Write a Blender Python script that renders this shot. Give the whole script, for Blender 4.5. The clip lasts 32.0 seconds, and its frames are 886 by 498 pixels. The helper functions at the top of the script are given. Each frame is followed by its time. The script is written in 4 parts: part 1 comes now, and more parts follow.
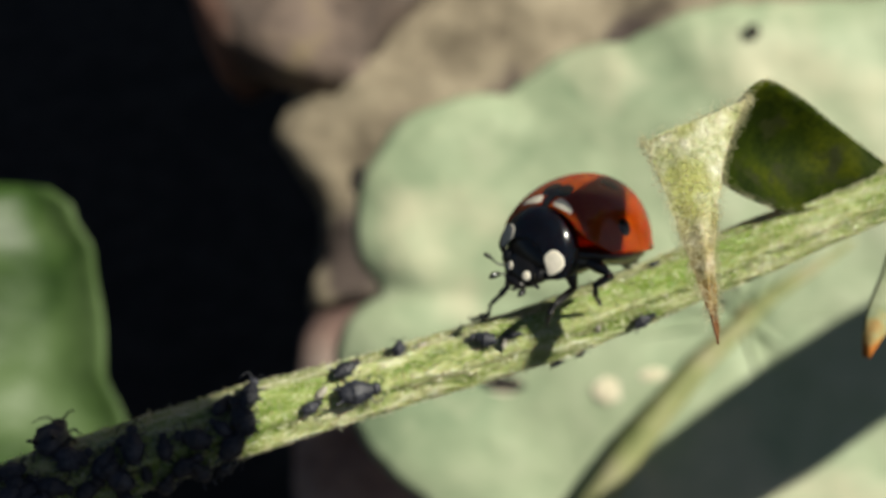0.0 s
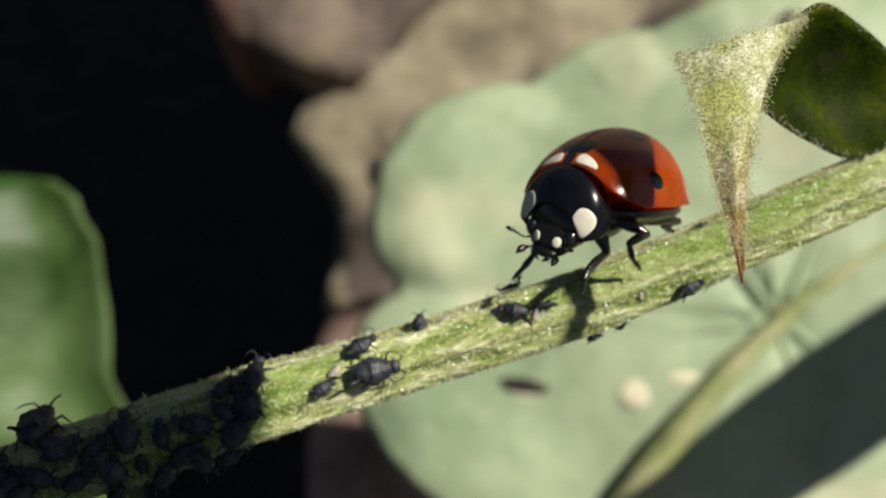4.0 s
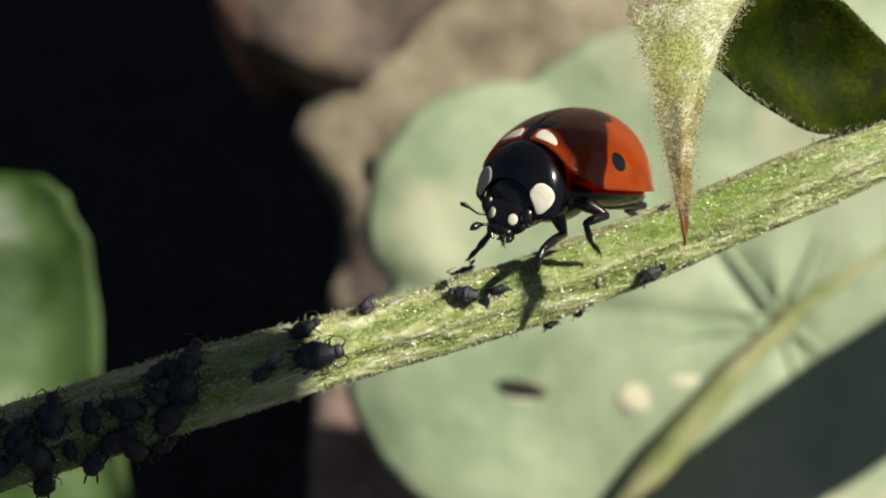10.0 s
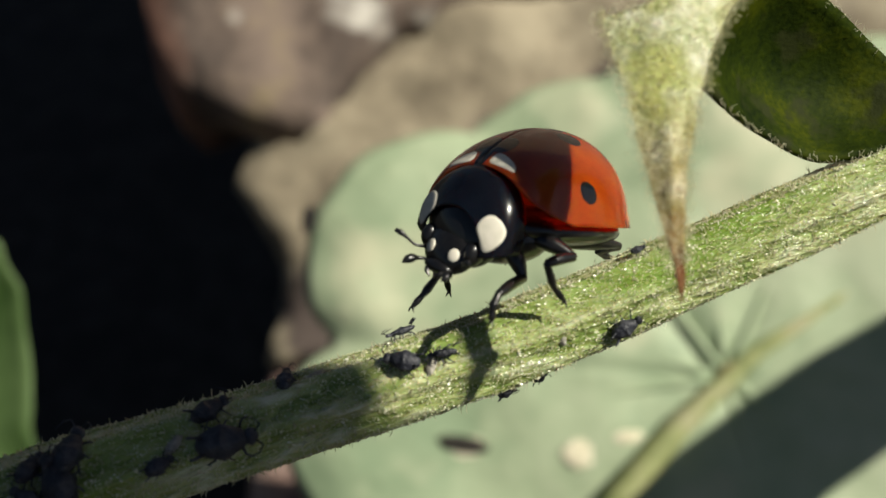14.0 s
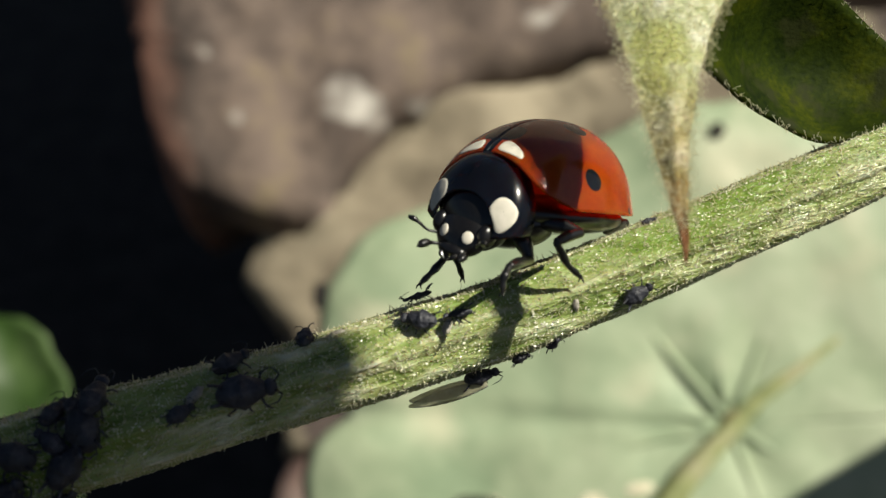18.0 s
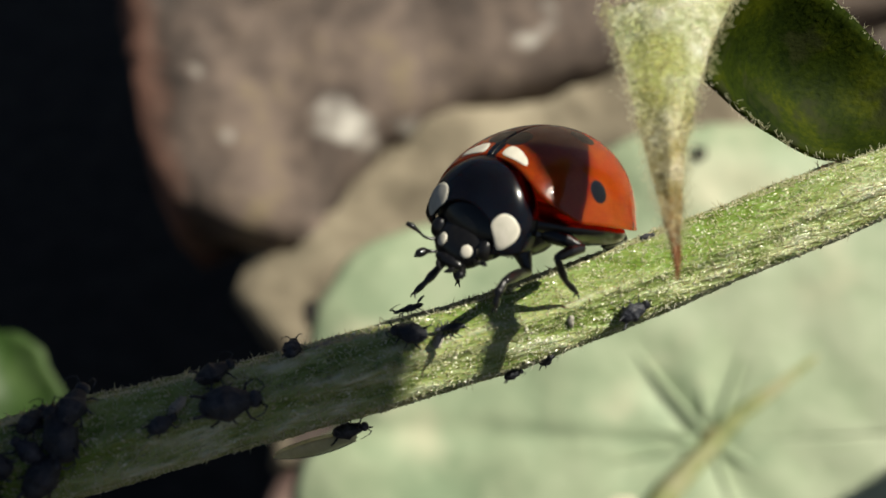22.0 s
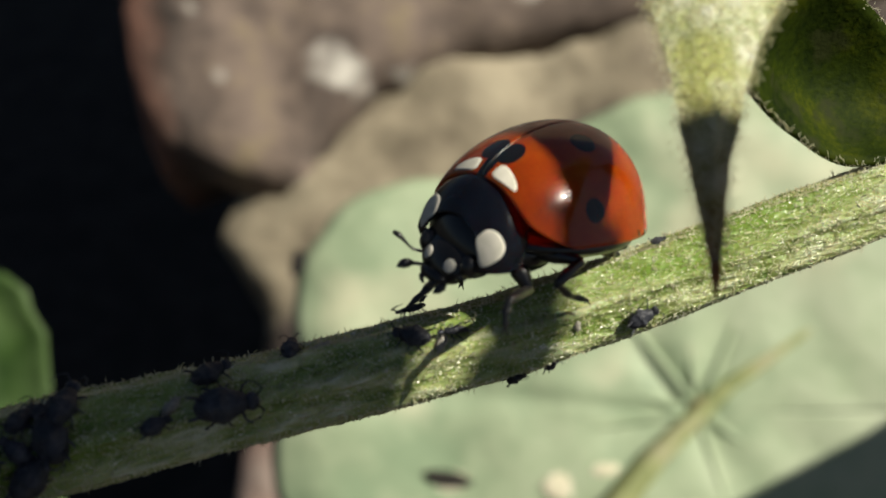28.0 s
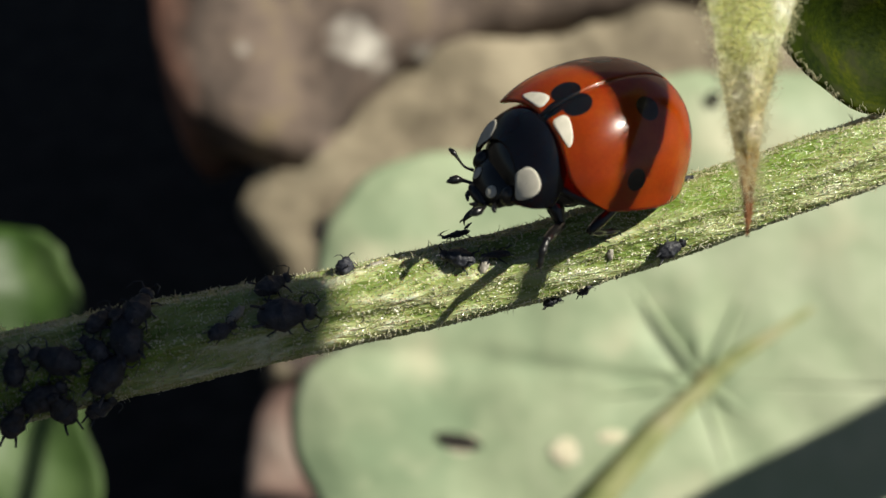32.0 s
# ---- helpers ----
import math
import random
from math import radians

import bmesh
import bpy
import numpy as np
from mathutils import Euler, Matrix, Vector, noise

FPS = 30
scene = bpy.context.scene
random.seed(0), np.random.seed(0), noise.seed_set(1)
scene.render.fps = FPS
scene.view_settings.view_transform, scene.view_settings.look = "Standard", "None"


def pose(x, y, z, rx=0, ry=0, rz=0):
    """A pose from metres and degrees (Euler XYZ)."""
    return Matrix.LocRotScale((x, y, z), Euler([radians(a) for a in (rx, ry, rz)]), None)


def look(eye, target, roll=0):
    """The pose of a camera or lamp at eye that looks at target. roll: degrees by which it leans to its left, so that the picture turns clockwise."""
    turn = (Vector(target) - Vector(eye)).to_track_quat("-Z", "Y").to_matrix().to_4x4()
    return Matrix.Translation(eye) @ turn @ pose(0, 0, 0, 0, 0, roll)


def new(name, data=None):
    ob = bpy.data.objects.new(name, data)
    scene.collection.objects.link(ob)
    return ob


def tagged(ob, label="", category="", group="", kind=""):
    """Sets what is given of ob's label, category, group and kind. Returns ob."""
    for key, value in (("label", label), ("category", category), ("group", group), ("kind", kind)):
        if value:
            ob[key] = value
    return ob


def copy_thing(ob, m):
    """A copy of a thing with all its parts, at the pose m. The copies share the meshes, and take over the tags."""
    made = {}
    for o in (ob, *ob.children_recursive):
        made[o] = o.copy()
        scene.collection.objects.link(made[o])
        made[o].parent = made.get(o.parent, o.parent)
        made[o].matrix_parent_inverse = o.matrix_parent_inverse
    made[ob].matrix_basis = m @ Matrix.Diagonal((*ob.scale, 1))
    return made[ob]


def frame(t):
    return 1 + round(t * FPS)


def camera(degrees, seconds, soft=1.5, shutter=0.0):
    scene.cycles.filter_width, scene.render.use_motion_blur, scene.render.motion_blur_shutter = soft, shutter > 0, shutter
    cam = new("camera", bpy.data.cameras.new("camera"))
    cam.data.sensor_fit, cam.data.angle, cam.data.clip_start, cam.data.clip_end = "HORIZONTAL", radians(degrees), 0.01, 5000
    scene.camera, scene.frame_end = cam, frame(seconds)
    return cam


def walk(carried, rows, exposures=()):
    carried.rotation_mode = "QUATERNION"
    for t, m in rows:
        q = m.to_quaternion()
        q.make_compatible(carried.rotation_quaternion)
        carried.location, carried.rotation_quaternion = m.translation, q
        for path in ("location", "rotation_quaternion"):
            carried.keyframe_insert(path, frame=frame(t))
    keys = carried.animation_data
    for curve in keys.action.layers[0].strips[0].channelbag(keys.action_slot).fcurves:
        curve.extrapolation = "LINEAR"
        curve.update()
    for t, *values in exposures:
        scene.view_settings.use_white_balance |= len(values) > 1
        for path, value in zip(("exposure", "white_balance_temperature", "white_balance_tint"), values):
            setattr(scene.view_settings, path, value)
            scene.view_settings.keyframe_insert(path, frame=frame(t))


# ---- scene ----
# seconds, place in millimetres and turn in degrees of the camera, in the space of the stem at rest
EYE = [
    (0, -1.19, 2.90, 51.77, -1.34, -1.42, -0.34),
    (0.5, -1.68, 3.71, 49.18, -1.61, -1.64, -0.35),
    (1, -1.19, 2.82, 46.85, -1.67, -1.21, -0.50),
    (1.5, -2.37, 1.69, 46.36, -1.34, -1.60, -0.00),
    (2, -3.25, 1.60, 47.43, -1.34, -1.74, 0.06),
    (2.5, -2.31, 1.42, 46.15, -1.40, -1.39, -0.02),
    (3, -2.00, 1.18, 45.93, -1.21, -1.12, -0.07),
    (3.5, -1.44, 1.22, 45.47, -1.01, -0.74, -0.15),
    (5.5, -1.24, 0.40, 45.10, -0.01, -0.41, -0.07),
    (6, -1.33, 0.32, 44.90, 0.28, -0.48, -0.12),
    (6.5, -1.09, 0.36, 45.43, 0.27, -0.17, -0.03),
    (7, -1.16, 0.16, 44.49, 0.47, -0.21, 0.02),
    (7.5, -1.21, 0.31, 44.66, 0.54, -0.20, -0.04),
    (8, -0.56, 0.51, 44.24, 0.40, -0.03, 0.12),
    (8.5, 0.38, 0.13, 43.56, 0.09, 0.38, -0.43),
    (9, 0.07, -0.02, 43.34, 0.02, 0.12, -0.05),
    (9.5, 0.50, -0.12, 43.22, -0.17, 0.04, 0.14),
    (10, 1.07, 0.00, 42.63, -0.45, 0.20, 0.11),
    (10.5, 1.04, 0.45, 42.74, -0.50, -0.18, 0.16),
    (11, 1.12, 1.40, 42.26, -0.48, -0.56, -0.05),
    (11.5, 1.95, 1.60, 41.76, -0.61, -0.39, 0.20),
    (12, 2.05, 1.90, 41.72, -0.75, -0.47, -0.00),
    (12.5, 2.51, 1.22, 41.12, 0.01, -0.90, 0.17),
    (13, 2.53, 1.69, 40.73, 0.16, -1.46, 0.44),
    (13.5, 1.09, 0.55, 39.53, 1.08, -2.27, 0.63),
    (15.5, 3.02, -1.12, 45.93, 3.47, -2.86, -0.53),
    (16, 2.83, -0.45, 48.64, 4.19, -2.92, -0.94),
    (16.5, 3.65, -0.84, 48.94, 4.48, -2.50, -1.21),
    (17, 3.60, -1.75, 48.03, 4.96, -2.21, -1.66),
    (17.5, 2.95, -2.64, 46.06, 5.32, -1.80, -2.98),
    (18, 0.75, -4.08, 45.88, 6.81, -2.07, -2.81),
    (18.5, 0.38, -4.39, 47.91, 7.31, -3.09, -3.08),
    (19, 0.55, -3.89, 47.28, 8.24, -3.18, -3.95),
    (19.5, 2.24, -4.50, 45.95, 8.36, -2.30, -4.53),
    (20, 2.13, -4.58, 47.48, 8.33, -2.30, -3.99),
    (20.5, 2.34, -4.24, 49.83, 7.99, -2.13, -3.86),
    (21, 1.85, -4.40, 50.08, 7.79, -2.09, -2.61),
    (21.5, 0.42, -3.84, 50.26, 7.37, -2.34, -2.46),
    (22, 0.63, -4.17, 49.20, 7.56, -2.68, -2.55),
    (22.5, 1.87, -4.07, 49.34, 7.12, -1.95, -3.24),
    (23, 2.97, -3.70, 49.48, 6.95, -1.73, -3.29),
    (23.5, 2.82, -3.02, 49.67, 6.72, -2.03, -2.78),
    (24, 3.02, -3.25, 50.07, 6.50, -1.86, -3.10),
    (24.5, 3.24, -2.95, 48.96, 6.29, -1.72, -3.24),
    (25, 2.73, -2.30, 50.72, 6.24, -2.42, -2.03),
    (25.5, 2.22, -1.97, 51.63, 5.78, -2.47, -2.02),
    (26, 0.13, -2.52, 52.34, 5.56, -2.94, -1.09),
    (26.5, -0.49, -2.66, 48.32, 5.63, -3.15, -1.91),
    (28.5, 0.27, -2.56, 46.26, 4.68, -3.82, 0.61),
    (29, -0.43, -3.25, 46.97, 4.64, -3.95, 1.05),
    (29.5, -0.07, -4.32, 47.75, 4.57, -3.45, 1.11),
    (30, -2.29, -5.74, 47.37, 4.61, -3.97, 1.61),
    (30.5, -3.48, -5.53, 48.86, 4.67, -4.45, 2.27),
    (31, -3.06, -5.47, 49.70, 4.52, -4.41, 2.18),
    (31.5, -1.84, -5.18, 50.27, 4.04, -3.53, 1.56),
    (32, -1.13, -4.50, 51.10, 3.97, -3.29, 1.37),
]
# seconds, place in millimetres and turn in degrees of the swaying stem
SWAY = [
    (0, 0.08, 0.03, 1.52, 0.28, 0.37, -1.03),
    (0.5, 0.07, 0.04, -0.23, 0.14, 0.50, -0.85),
    (1, 0.04, 0.01, -1.27, 0.06, 0.68, -0.28),
    (1.5, 0.05, 0.04, -0.49, 0.01, 0.06, -0.05),
    (2, 0.04, 0.04, 1.21, -0.13, -0.05, 0.37),
    (2.5, 0.04, 0.02, 0.17, -0.17, -0.04, 0.04),
    (3, 0.06, 0.01, 0.23, -0.19, -0.01, 0.09),
    (3.5, 0.07, 0.01, -0.15, -0.10, 0.12, -0.01),
    (5.5, 0.08, 0.02, -0.02, -0.16, 0.17, 0.15),
    (6, 0.06, 0.03, -0.17, -0.03, 0.06, 0.22),
    (6.5, 0.08, 0.03, 0.46, -0.09, 0.27, 0.32),
    (7, 0.07, 0.01, -0.46, -0.06, 0.24, 0.56),
    (7.5, 0.06, 0.03, 0.42, -0.01, 0.37, 0.52),
    (8, 0.08, 0.02, -0.10, -0.12, 0.26, 0.54),
    (8.5, 0.08, 0.03, -0.32, -0.25, 0.39, -0.48),
    (9, 0.08, 0.01, -0.36, -0.10, 0.17, -0.01),
    (9.5, 0.09, 0.02, -0.39, -0.24, 0.38, -0.23),
    (10, 0.09, 0.01, -0.70, -0.16, 0.55, -0.52),
    (10.5, 0.08, 0.01, -0.05, -0.03, 0.34, -0.27),
    (11, 0.08, 0.01, 0.24, -0.10, 0.58, -0.65),
    (11.5, 0.08, -0.01, -0.15, -0.15, 0.41, -0.41),
    (12, 0.06, 0.01, 0.23, -0.15, 0.54, -0.99),
    (12.5, 0.05, 0.00, -0.48, 0.10, 0.40, -0.33),
    (13, 0.07, -0.01, -0.23, -0.11, 0.44, -0.15),
    (13.5, 0.12, -0.02, 1.22, -0.03, 0.32, 1.25),
    (15.5, 0.00, 0.00, 12.71, 0.00, 0.00, -0.20),
    (16, -0.07, -0.03, 14.51, -0.02, -0.05, 0.09),
    (16.5, -0.07, 0.07, 14.07, 0.03, -0.08, -0.38),
    (17, -0.06, 0.02, 13.37, -0.00, 0.00, -1.11),
    (17.5, -0.03, 0.03, 10.50, 0.04, -0.06, -2.47),
    (18, -0.03, 0.04, 8.71, -0.34, -0.12, -2.83),
    (18.5, -0.03, 0.04, 11.62, -0.42, -0.28, -3.07),
    (19, -0.02, 0.04, 10.71, -0.11, -0.38, -3.44),
    (19.5, -0.03, 0.04, 10.20, 0.04, -0.70, -4.26),
    (20, -0.03, 0.04, 11.27, 0.32, -0.85, -4.06),
    (20.5, -0.03, 0.03, 13.25, 0.16, -0.74, -4.39),
    (21, -0.03, 0.01, 13.47, 0.23, -0.42, -3.42),
    (21.5, -0.04, 0.01, 13.12, 0.29, -0.47, -3.56),
    (22, -0.03, 0.01, 12.92, 0.16, -0.39, -3.78),
    (22.5, -0.03, 0.01, 13.04, 0.12, 0.17, -4.51),
    (23, -0.03, 0.03, 13.26, 0.18, -0.39, -4.56),
    (23.5, -0.02, 0.02, 12.92, -0.12, -0.68, -4.05),
    (24, -0.05, -0.01, 13.38, -0.01, -0.07, -4.36),
    (24.5, -0.05, -0.01, 12.23, 0.04, 0.07, -4.62),
    (25, -0.04, 0.00, 14.16, -0.12, 0.00, -3.54),
    (25.5, -0.01, -0.01, 14.82, -0.30, 0.31, -3.96),
    (26, -0.02, -0.01, 15.31, 0.18, -0.20, -3.54),
    (26.5, -0.02, -0.03, 11.68, -0.03, 0.27, -4.27),
    (28.5, -0.07, -0.12, 10.91, -0.40, -0.03, -2.49),
    (29, -0.09, -0.13, 11.14, -0.14, -0.30, -2.17),
    (29.5, -0.08, -0.14, 11.44, 0.21, -0.21, -2.58),
    (30, -0.11, -0.15, 10.39, 0.38, -0.32, -2.67),
    (30.5, -0.07, -0.15, 11.13, 0.48, -0.28, -1.92),
    (31, -0.08, -0.16, 11.78, 0.41, -0.15, -2.27),
    (31.5, -0.06, -0.14, 12.00, 0.27, -0.13, -2.98),
    (32, -0.09, -0.16, 13.05, 0.23, -0.20, -2.92),
]
# seconds, place and turn of the ladybird on the stem
CRAWL = [
    (0, 5.01, 1.00, 0.68, 79.46, -47.44, 183.68),
    (0.5, 4.92, 1.09, 0.64, 80.50, -47.20, 184.25),
    (1, 4.82, 0.99, 0.54, 80.25, -46.45, 184.84),
    (1.5, 4.79, 0.89, 0.47, 82.69, -46.75, 186.70),
    (2, 4.80, 0.92, 0.40, 83.16, -46.88, 186.15),
    (2.5, 4.90, 0.98, 0.37, 83.57, -47.44, 186.15),
    (3, 4.90, 1.03, 0.36, 80.87, -47.36, 183.54),
    (3.5, 4.82, 0.95, 0.36, 81.79, -47.82, 185.63),
    (5.5, 4.64, 0.74, 0.41, 78.66, -46.94, 184.58),
    (6, 4.71, 0.83, 0.48, 78.13, -47.29, 184.04),
    (6.5, 4.68, 0.86, 0.48, 79.12, -47.25, 184.78),
    (7, 4.64, 0.89, 0.44, 79.13, -47.04, 183.88),
    (7.5, 4.73, 0.87, 0.42, 80.98, -47.35, 183.87),
    (8, 4.79, 0.91, 0.37, 81.36, -47.50, 182.47),
    (8.5, 4.82, 0.82, 0.31, 81.99, -47.57, 182.78),
    (9, 4.88, 0.93, 0.28, 82.77, -47.61, 181.97),
    (9.5, 4.86, 0.92, 0.23, 83.07, -47.60, 181.92),
    (10, 4.79, 0.90, 0.19, 83.04, -47.48, 181.61),
    (10.5, 4.84, 0.86, 0.18, 84.34, -47.56, 181.80),
    (11, 4.85, 0.90, 0.17, 84.33, -47.49, 180.59),
    (11.5, 4.89, 0.89, 0.15, 84.60, -47.57, 180.64),
    (12, 4.96, 0.92, 0.12, 83.69, -47.63, 179.81),
    (12.5, 4.95, 0.88, 0.08, 82.76, -47.55, 180.10),
    (13, 4.90, 0.89, 0.03, 81.91, -47.10, 180.87),
    (13.5, 4.92, 0.99, -0.00, 81.47, -46.80, 180.31),
    (15.5, 4.92, 0.91, -0.10, 82.78, -46.93, 183.18),
    (16, 4.88, 0.70, -0.29, 82.36, -45.79, 184.51),
    (16.5, 4.83, 0.57, -0.29, 84.16, -46.75, 187.47),
    (17, 4.81, 0.48, -0.24, 81.81, -47.55, 186.94),
    (17.5, 4.69, 0.49, -0.17, 79.32, -47.31, 186.53),
    (18, 4.69, 0.63, -0.07, 75.63, -47.22, 185.47),
    (18.5, 4.71, 0.62, -0.03, 74.65, -46.95, 185.96),
    (19, 4.68, 0.60, 0.01, 74.47, -46.90, 186.79),
    (19.5, 4.75, 0.62, 0.05, 73.36, -47.38, 186.29),
    (20, 4.77, 0.69, 0.08, 72.75, -47.22, 186.30),
    (20.5, 4.79, 0.65, 0.12, 73.99, -47.30, 186.86),
    (21, 4.82, 0.77, 0.19, 73.48, -47.45, 185.29),
    (21.5, 4.86, 0.87, 0.23, 73.72, -47.69, 184.15),
    (22, 4.78, 0.75, 0.20, 74.02, -47.31, 184.47),
    (22.5, 4.79, 0.82, 0.21, 75.05, -47.44, 184.34),
    (23, 4.83, 0.83, 0.24, 75.26, -47.91, 183.88),
    (23.5, 4.87, 0.86, 0.24, 74.66, -48.18, 183.81),
    (24, 4.85, 0.83, 0.23, 74.47, -48.01, 184.83),
    (24.5, 4.84, 0.83, 0.23, 73.63, -48.01, 186.07),
    (25, 4.83, 0.82, 0.26, 72.24, -48.02, 187.90),
    (25.5, 4.81, 0.86, 0.27, 71.34, -47.30, 189.93),
    (26, 4.76, 0.95, 0.32, 69.77, -47.18, 192.05),
    (26.5, 4.72, 1.02, 0.38, 66.13, -45.52, 194.64),
    (28.5, 4.64, 0.56, 0.40, 55.86, -33.93, 197.79),
    (29, 4.76, 0.72, 0.55, 49.13, -33.61, 197.17),
    (29.5, 4.79, 0.80, 0.65, 44.54, -32.06, 198.25),
    (30, 4.60, 0.88, 0.75, 42.54, -30.49, 198.65),
    (30.5, 4.55, 0.86, 0.83, 39.10, -30.85, 196.70),
    (31, 4.49, 0.88, 0.90, 38.62, -31.53, 196.58),
    (31.5, 4.55, 0.83, 0.94, 35.97, -32.20, 195.82),
    (32, 4.59, 0.82, 0.93, 36.97, -32.01, 197.22),
]
# seconds and degrees by which head and shield have turned about the neck
NOD = [
    (0, -18.75, -8.54, 7.01),
    (0.5, -18.09, -9.08, 7.26),
    (1, -17.20, -9.84, 7.37),
    (1.5, -16.39, -10.31, 7.37),
    (2, -15.85, -9.88, 7.45),
    (2.5, -15.28, -8.32, 7.79),
    (3, -14.47, -7.35, 7.89),
    (3.5, -13.41, -7.75, 7.60),
    (5.5, -13.72, -7.33, 5.92),
    (6, -13.15, -8.35, 5.59),
    (6.5, -11.74, -9.52, 5.99),
    (7, -11.06, -10.04, 6.60),
    (7.5, -12.15, -10.19, 7.06),
    (8, -13.63, -10.45, 7.32),
    (8.5, -13.75, -10.69, 7.88),
    (9, -12.76, -9.89, 8.43),
    (9.5, -11.61, -8.60, 8.92),
    (10, -10.72, -8.33, 8.82),
    (10.5, -9.97, -8.93, 8.25),
    (11, -9.47, -9.84, 7.55),
    (11.5, -9.53, -10.34, 7.47),
    (12, -10.59, -10.81, 7.65),
    (12.5, -12.25, -11.24, 7.51),
    (13, -13.65, -12.01, 6.81),
    (13.5, -14.53, -13.28, 5.75),
    (15.5, -11.41, -17.16, 5.81),
    (16, -9.60, -19.43, 6.32),
    (16.5, -9.34, -19.32, 7.08),
    (17, -10.30, -17.52, 8.20),
    (17.5, -11.01, -15.86, 8.98),
    (18, -11.27, -14.78, 9.05),
    (18.5, -10.65, -13.92, 9.30),
    (19, -9.94, -13.83, 10.52),
    (19.5, -9.86, -13.76, 11.89),
    (20, -10.37, -14.42, 12.44),
    (20.5, -11.36, -13.97, 12.44),
    (21, -12.75, -11.67, 12.36),
    (21.5, -14.60, -8.12, 12.15),
    (22, -15.53, -5.96, 12.51),
    (22.5, -14.92, -5.31, 13.55),
    (23, -13.95, -5.95, 15.07),
    (23.5, -14.09, -7.21, 16.36),
    (24, -15.08, -9.44, 17.28),
    (24.5, -15.76, -12.16, 16.66),
    (25, -15.33, -15.67, 14.89),
    (25.5, -13.79, -19.17, 12.59),
    (26, -11.80, -21.41, 11.08),
    (26.5, -10.42, -22.33, 10.11),
    (28.5, -12.50, -24.49, 6.22),
    (29, -7.88, -25.42, 2.70),
    (29.5, -4.65, -25.63, -0.69),
    (30, -2.86, -24.11, -3.28),
    (30.5, -1.71, -22.29, -4.88),
    (31, -0.27, -20.51, -4.87),
    (31.5, 0.68, -20.11, -4.74),
    (32, 0.75, -20.25, -5.03),
]
# seconds and degrees by which the curled leaf has turned about its base
SWING = [
    (0, -0.98, 3.80, 6.24),
    (1, -4.03, 3.76, 1.43),
    (2, 0.24, -0.09, 0.54),
    (3, 1.55, -1.01, 1.21),
    (6, -2.48, 1.40, 0.25),
    (9, -3.48, 0.24, 0.18),
    (10, -1.84, -2.40, -1.25),
    (11, -3.18, -1.35, -1.39),
    (12, -1.73, -1.93, -0.30),
    (13, -2.81, -0.53, 0.34),
    (16, -1.94, -1.61, -1.23),
    (17, 0.85, -3.97, -0.15),
    (18, -0.09, -2.03, 1.05),
    (19, -0.58, -1.87, 0.40),
    (20, 1.52, -3.20, 1.36),
    (21, -0.01, -2.15, 1.38),
    (22, 0.40, -2.96, 0.47),
    (23, -0.98, -0.94, 1.89),
    (24, 0.03, -2.06, 1.52),
    (25, 0.25, -2.25, 1.65),
    (26, -0.31, -0.97, 2.97),
    (29, 4.06, 2.56, -1.70),
    (30, 3.36, 3.00, -1.18),
    (31, 4.46, 2.48, -0.32),
    (32, 4.50, 2.90, 0.20),
]

STEM = pose(0, 0, 0.300, 45, 0, 0)      # stem space: x right, y up, z towards the viewer, tilted over the ground


def at(x, y, z, rx=0, ry=0, rz=0):
    """A pose in stem space from millimetres and degrees."""
    return pose(x / 1000, y / 1000, z / 1000, rx, ry, rz)


def blend(rows, t):
    """The values of rows at t, on straight lines between them."""
    times = [r[0] for r in rows]
    return [float(np.interp(t, times, [r[n] for r in rows])) for n in range(1, len(rows[0]))]


def swayed(t):
    return STEM @ at(*blend(SWAY, t))


cam = camera(40, 32.0, soft=1.5)
cam.data.dof.use_dof = True
cam.data.dof.focus_distance = 0.0383
cam.data.dof.aperture_fstop = 75
walk(cam, [(t, STEM @ at(*r)) for t, *r in EYE])

# ---- light ----
TO_SUN = Vector((0.606, 0.448, 0.658)).normalized()
sun_way = STEM.to_3x3() @ TO_SUN
world = bpy.data.worlds.new("sky")
scene.world = world
world.use_nodes = True
sky = world.node_tree.nodes.new("ShaderNodeTexSky")
sky.sky_type, sky.sun_disc = "NISHITA", False
sky.sun_elevation = math.asin(sun_way.z)
sky.sun_rotation = math.atan2(sun_way.x, sun_way.y)
world.node_tree.links.new(sky.outputs[0], world.node_tree.nodes["Background"].inputs[0])
world.node_tree.nodes["Background"].inputs[1].default_value = 0.023
sun = new("sun", bpy.data.lights.new("sun", "SUN"))
sun.data.energy, sun.data.angle, sun.data.color = 5.0, radians(0.55), (1.0, 0.955, 0.81)
sun.matrix_world = look(sun_way, (0, 0, 0))
scene.view_settings.exposure = 0.36


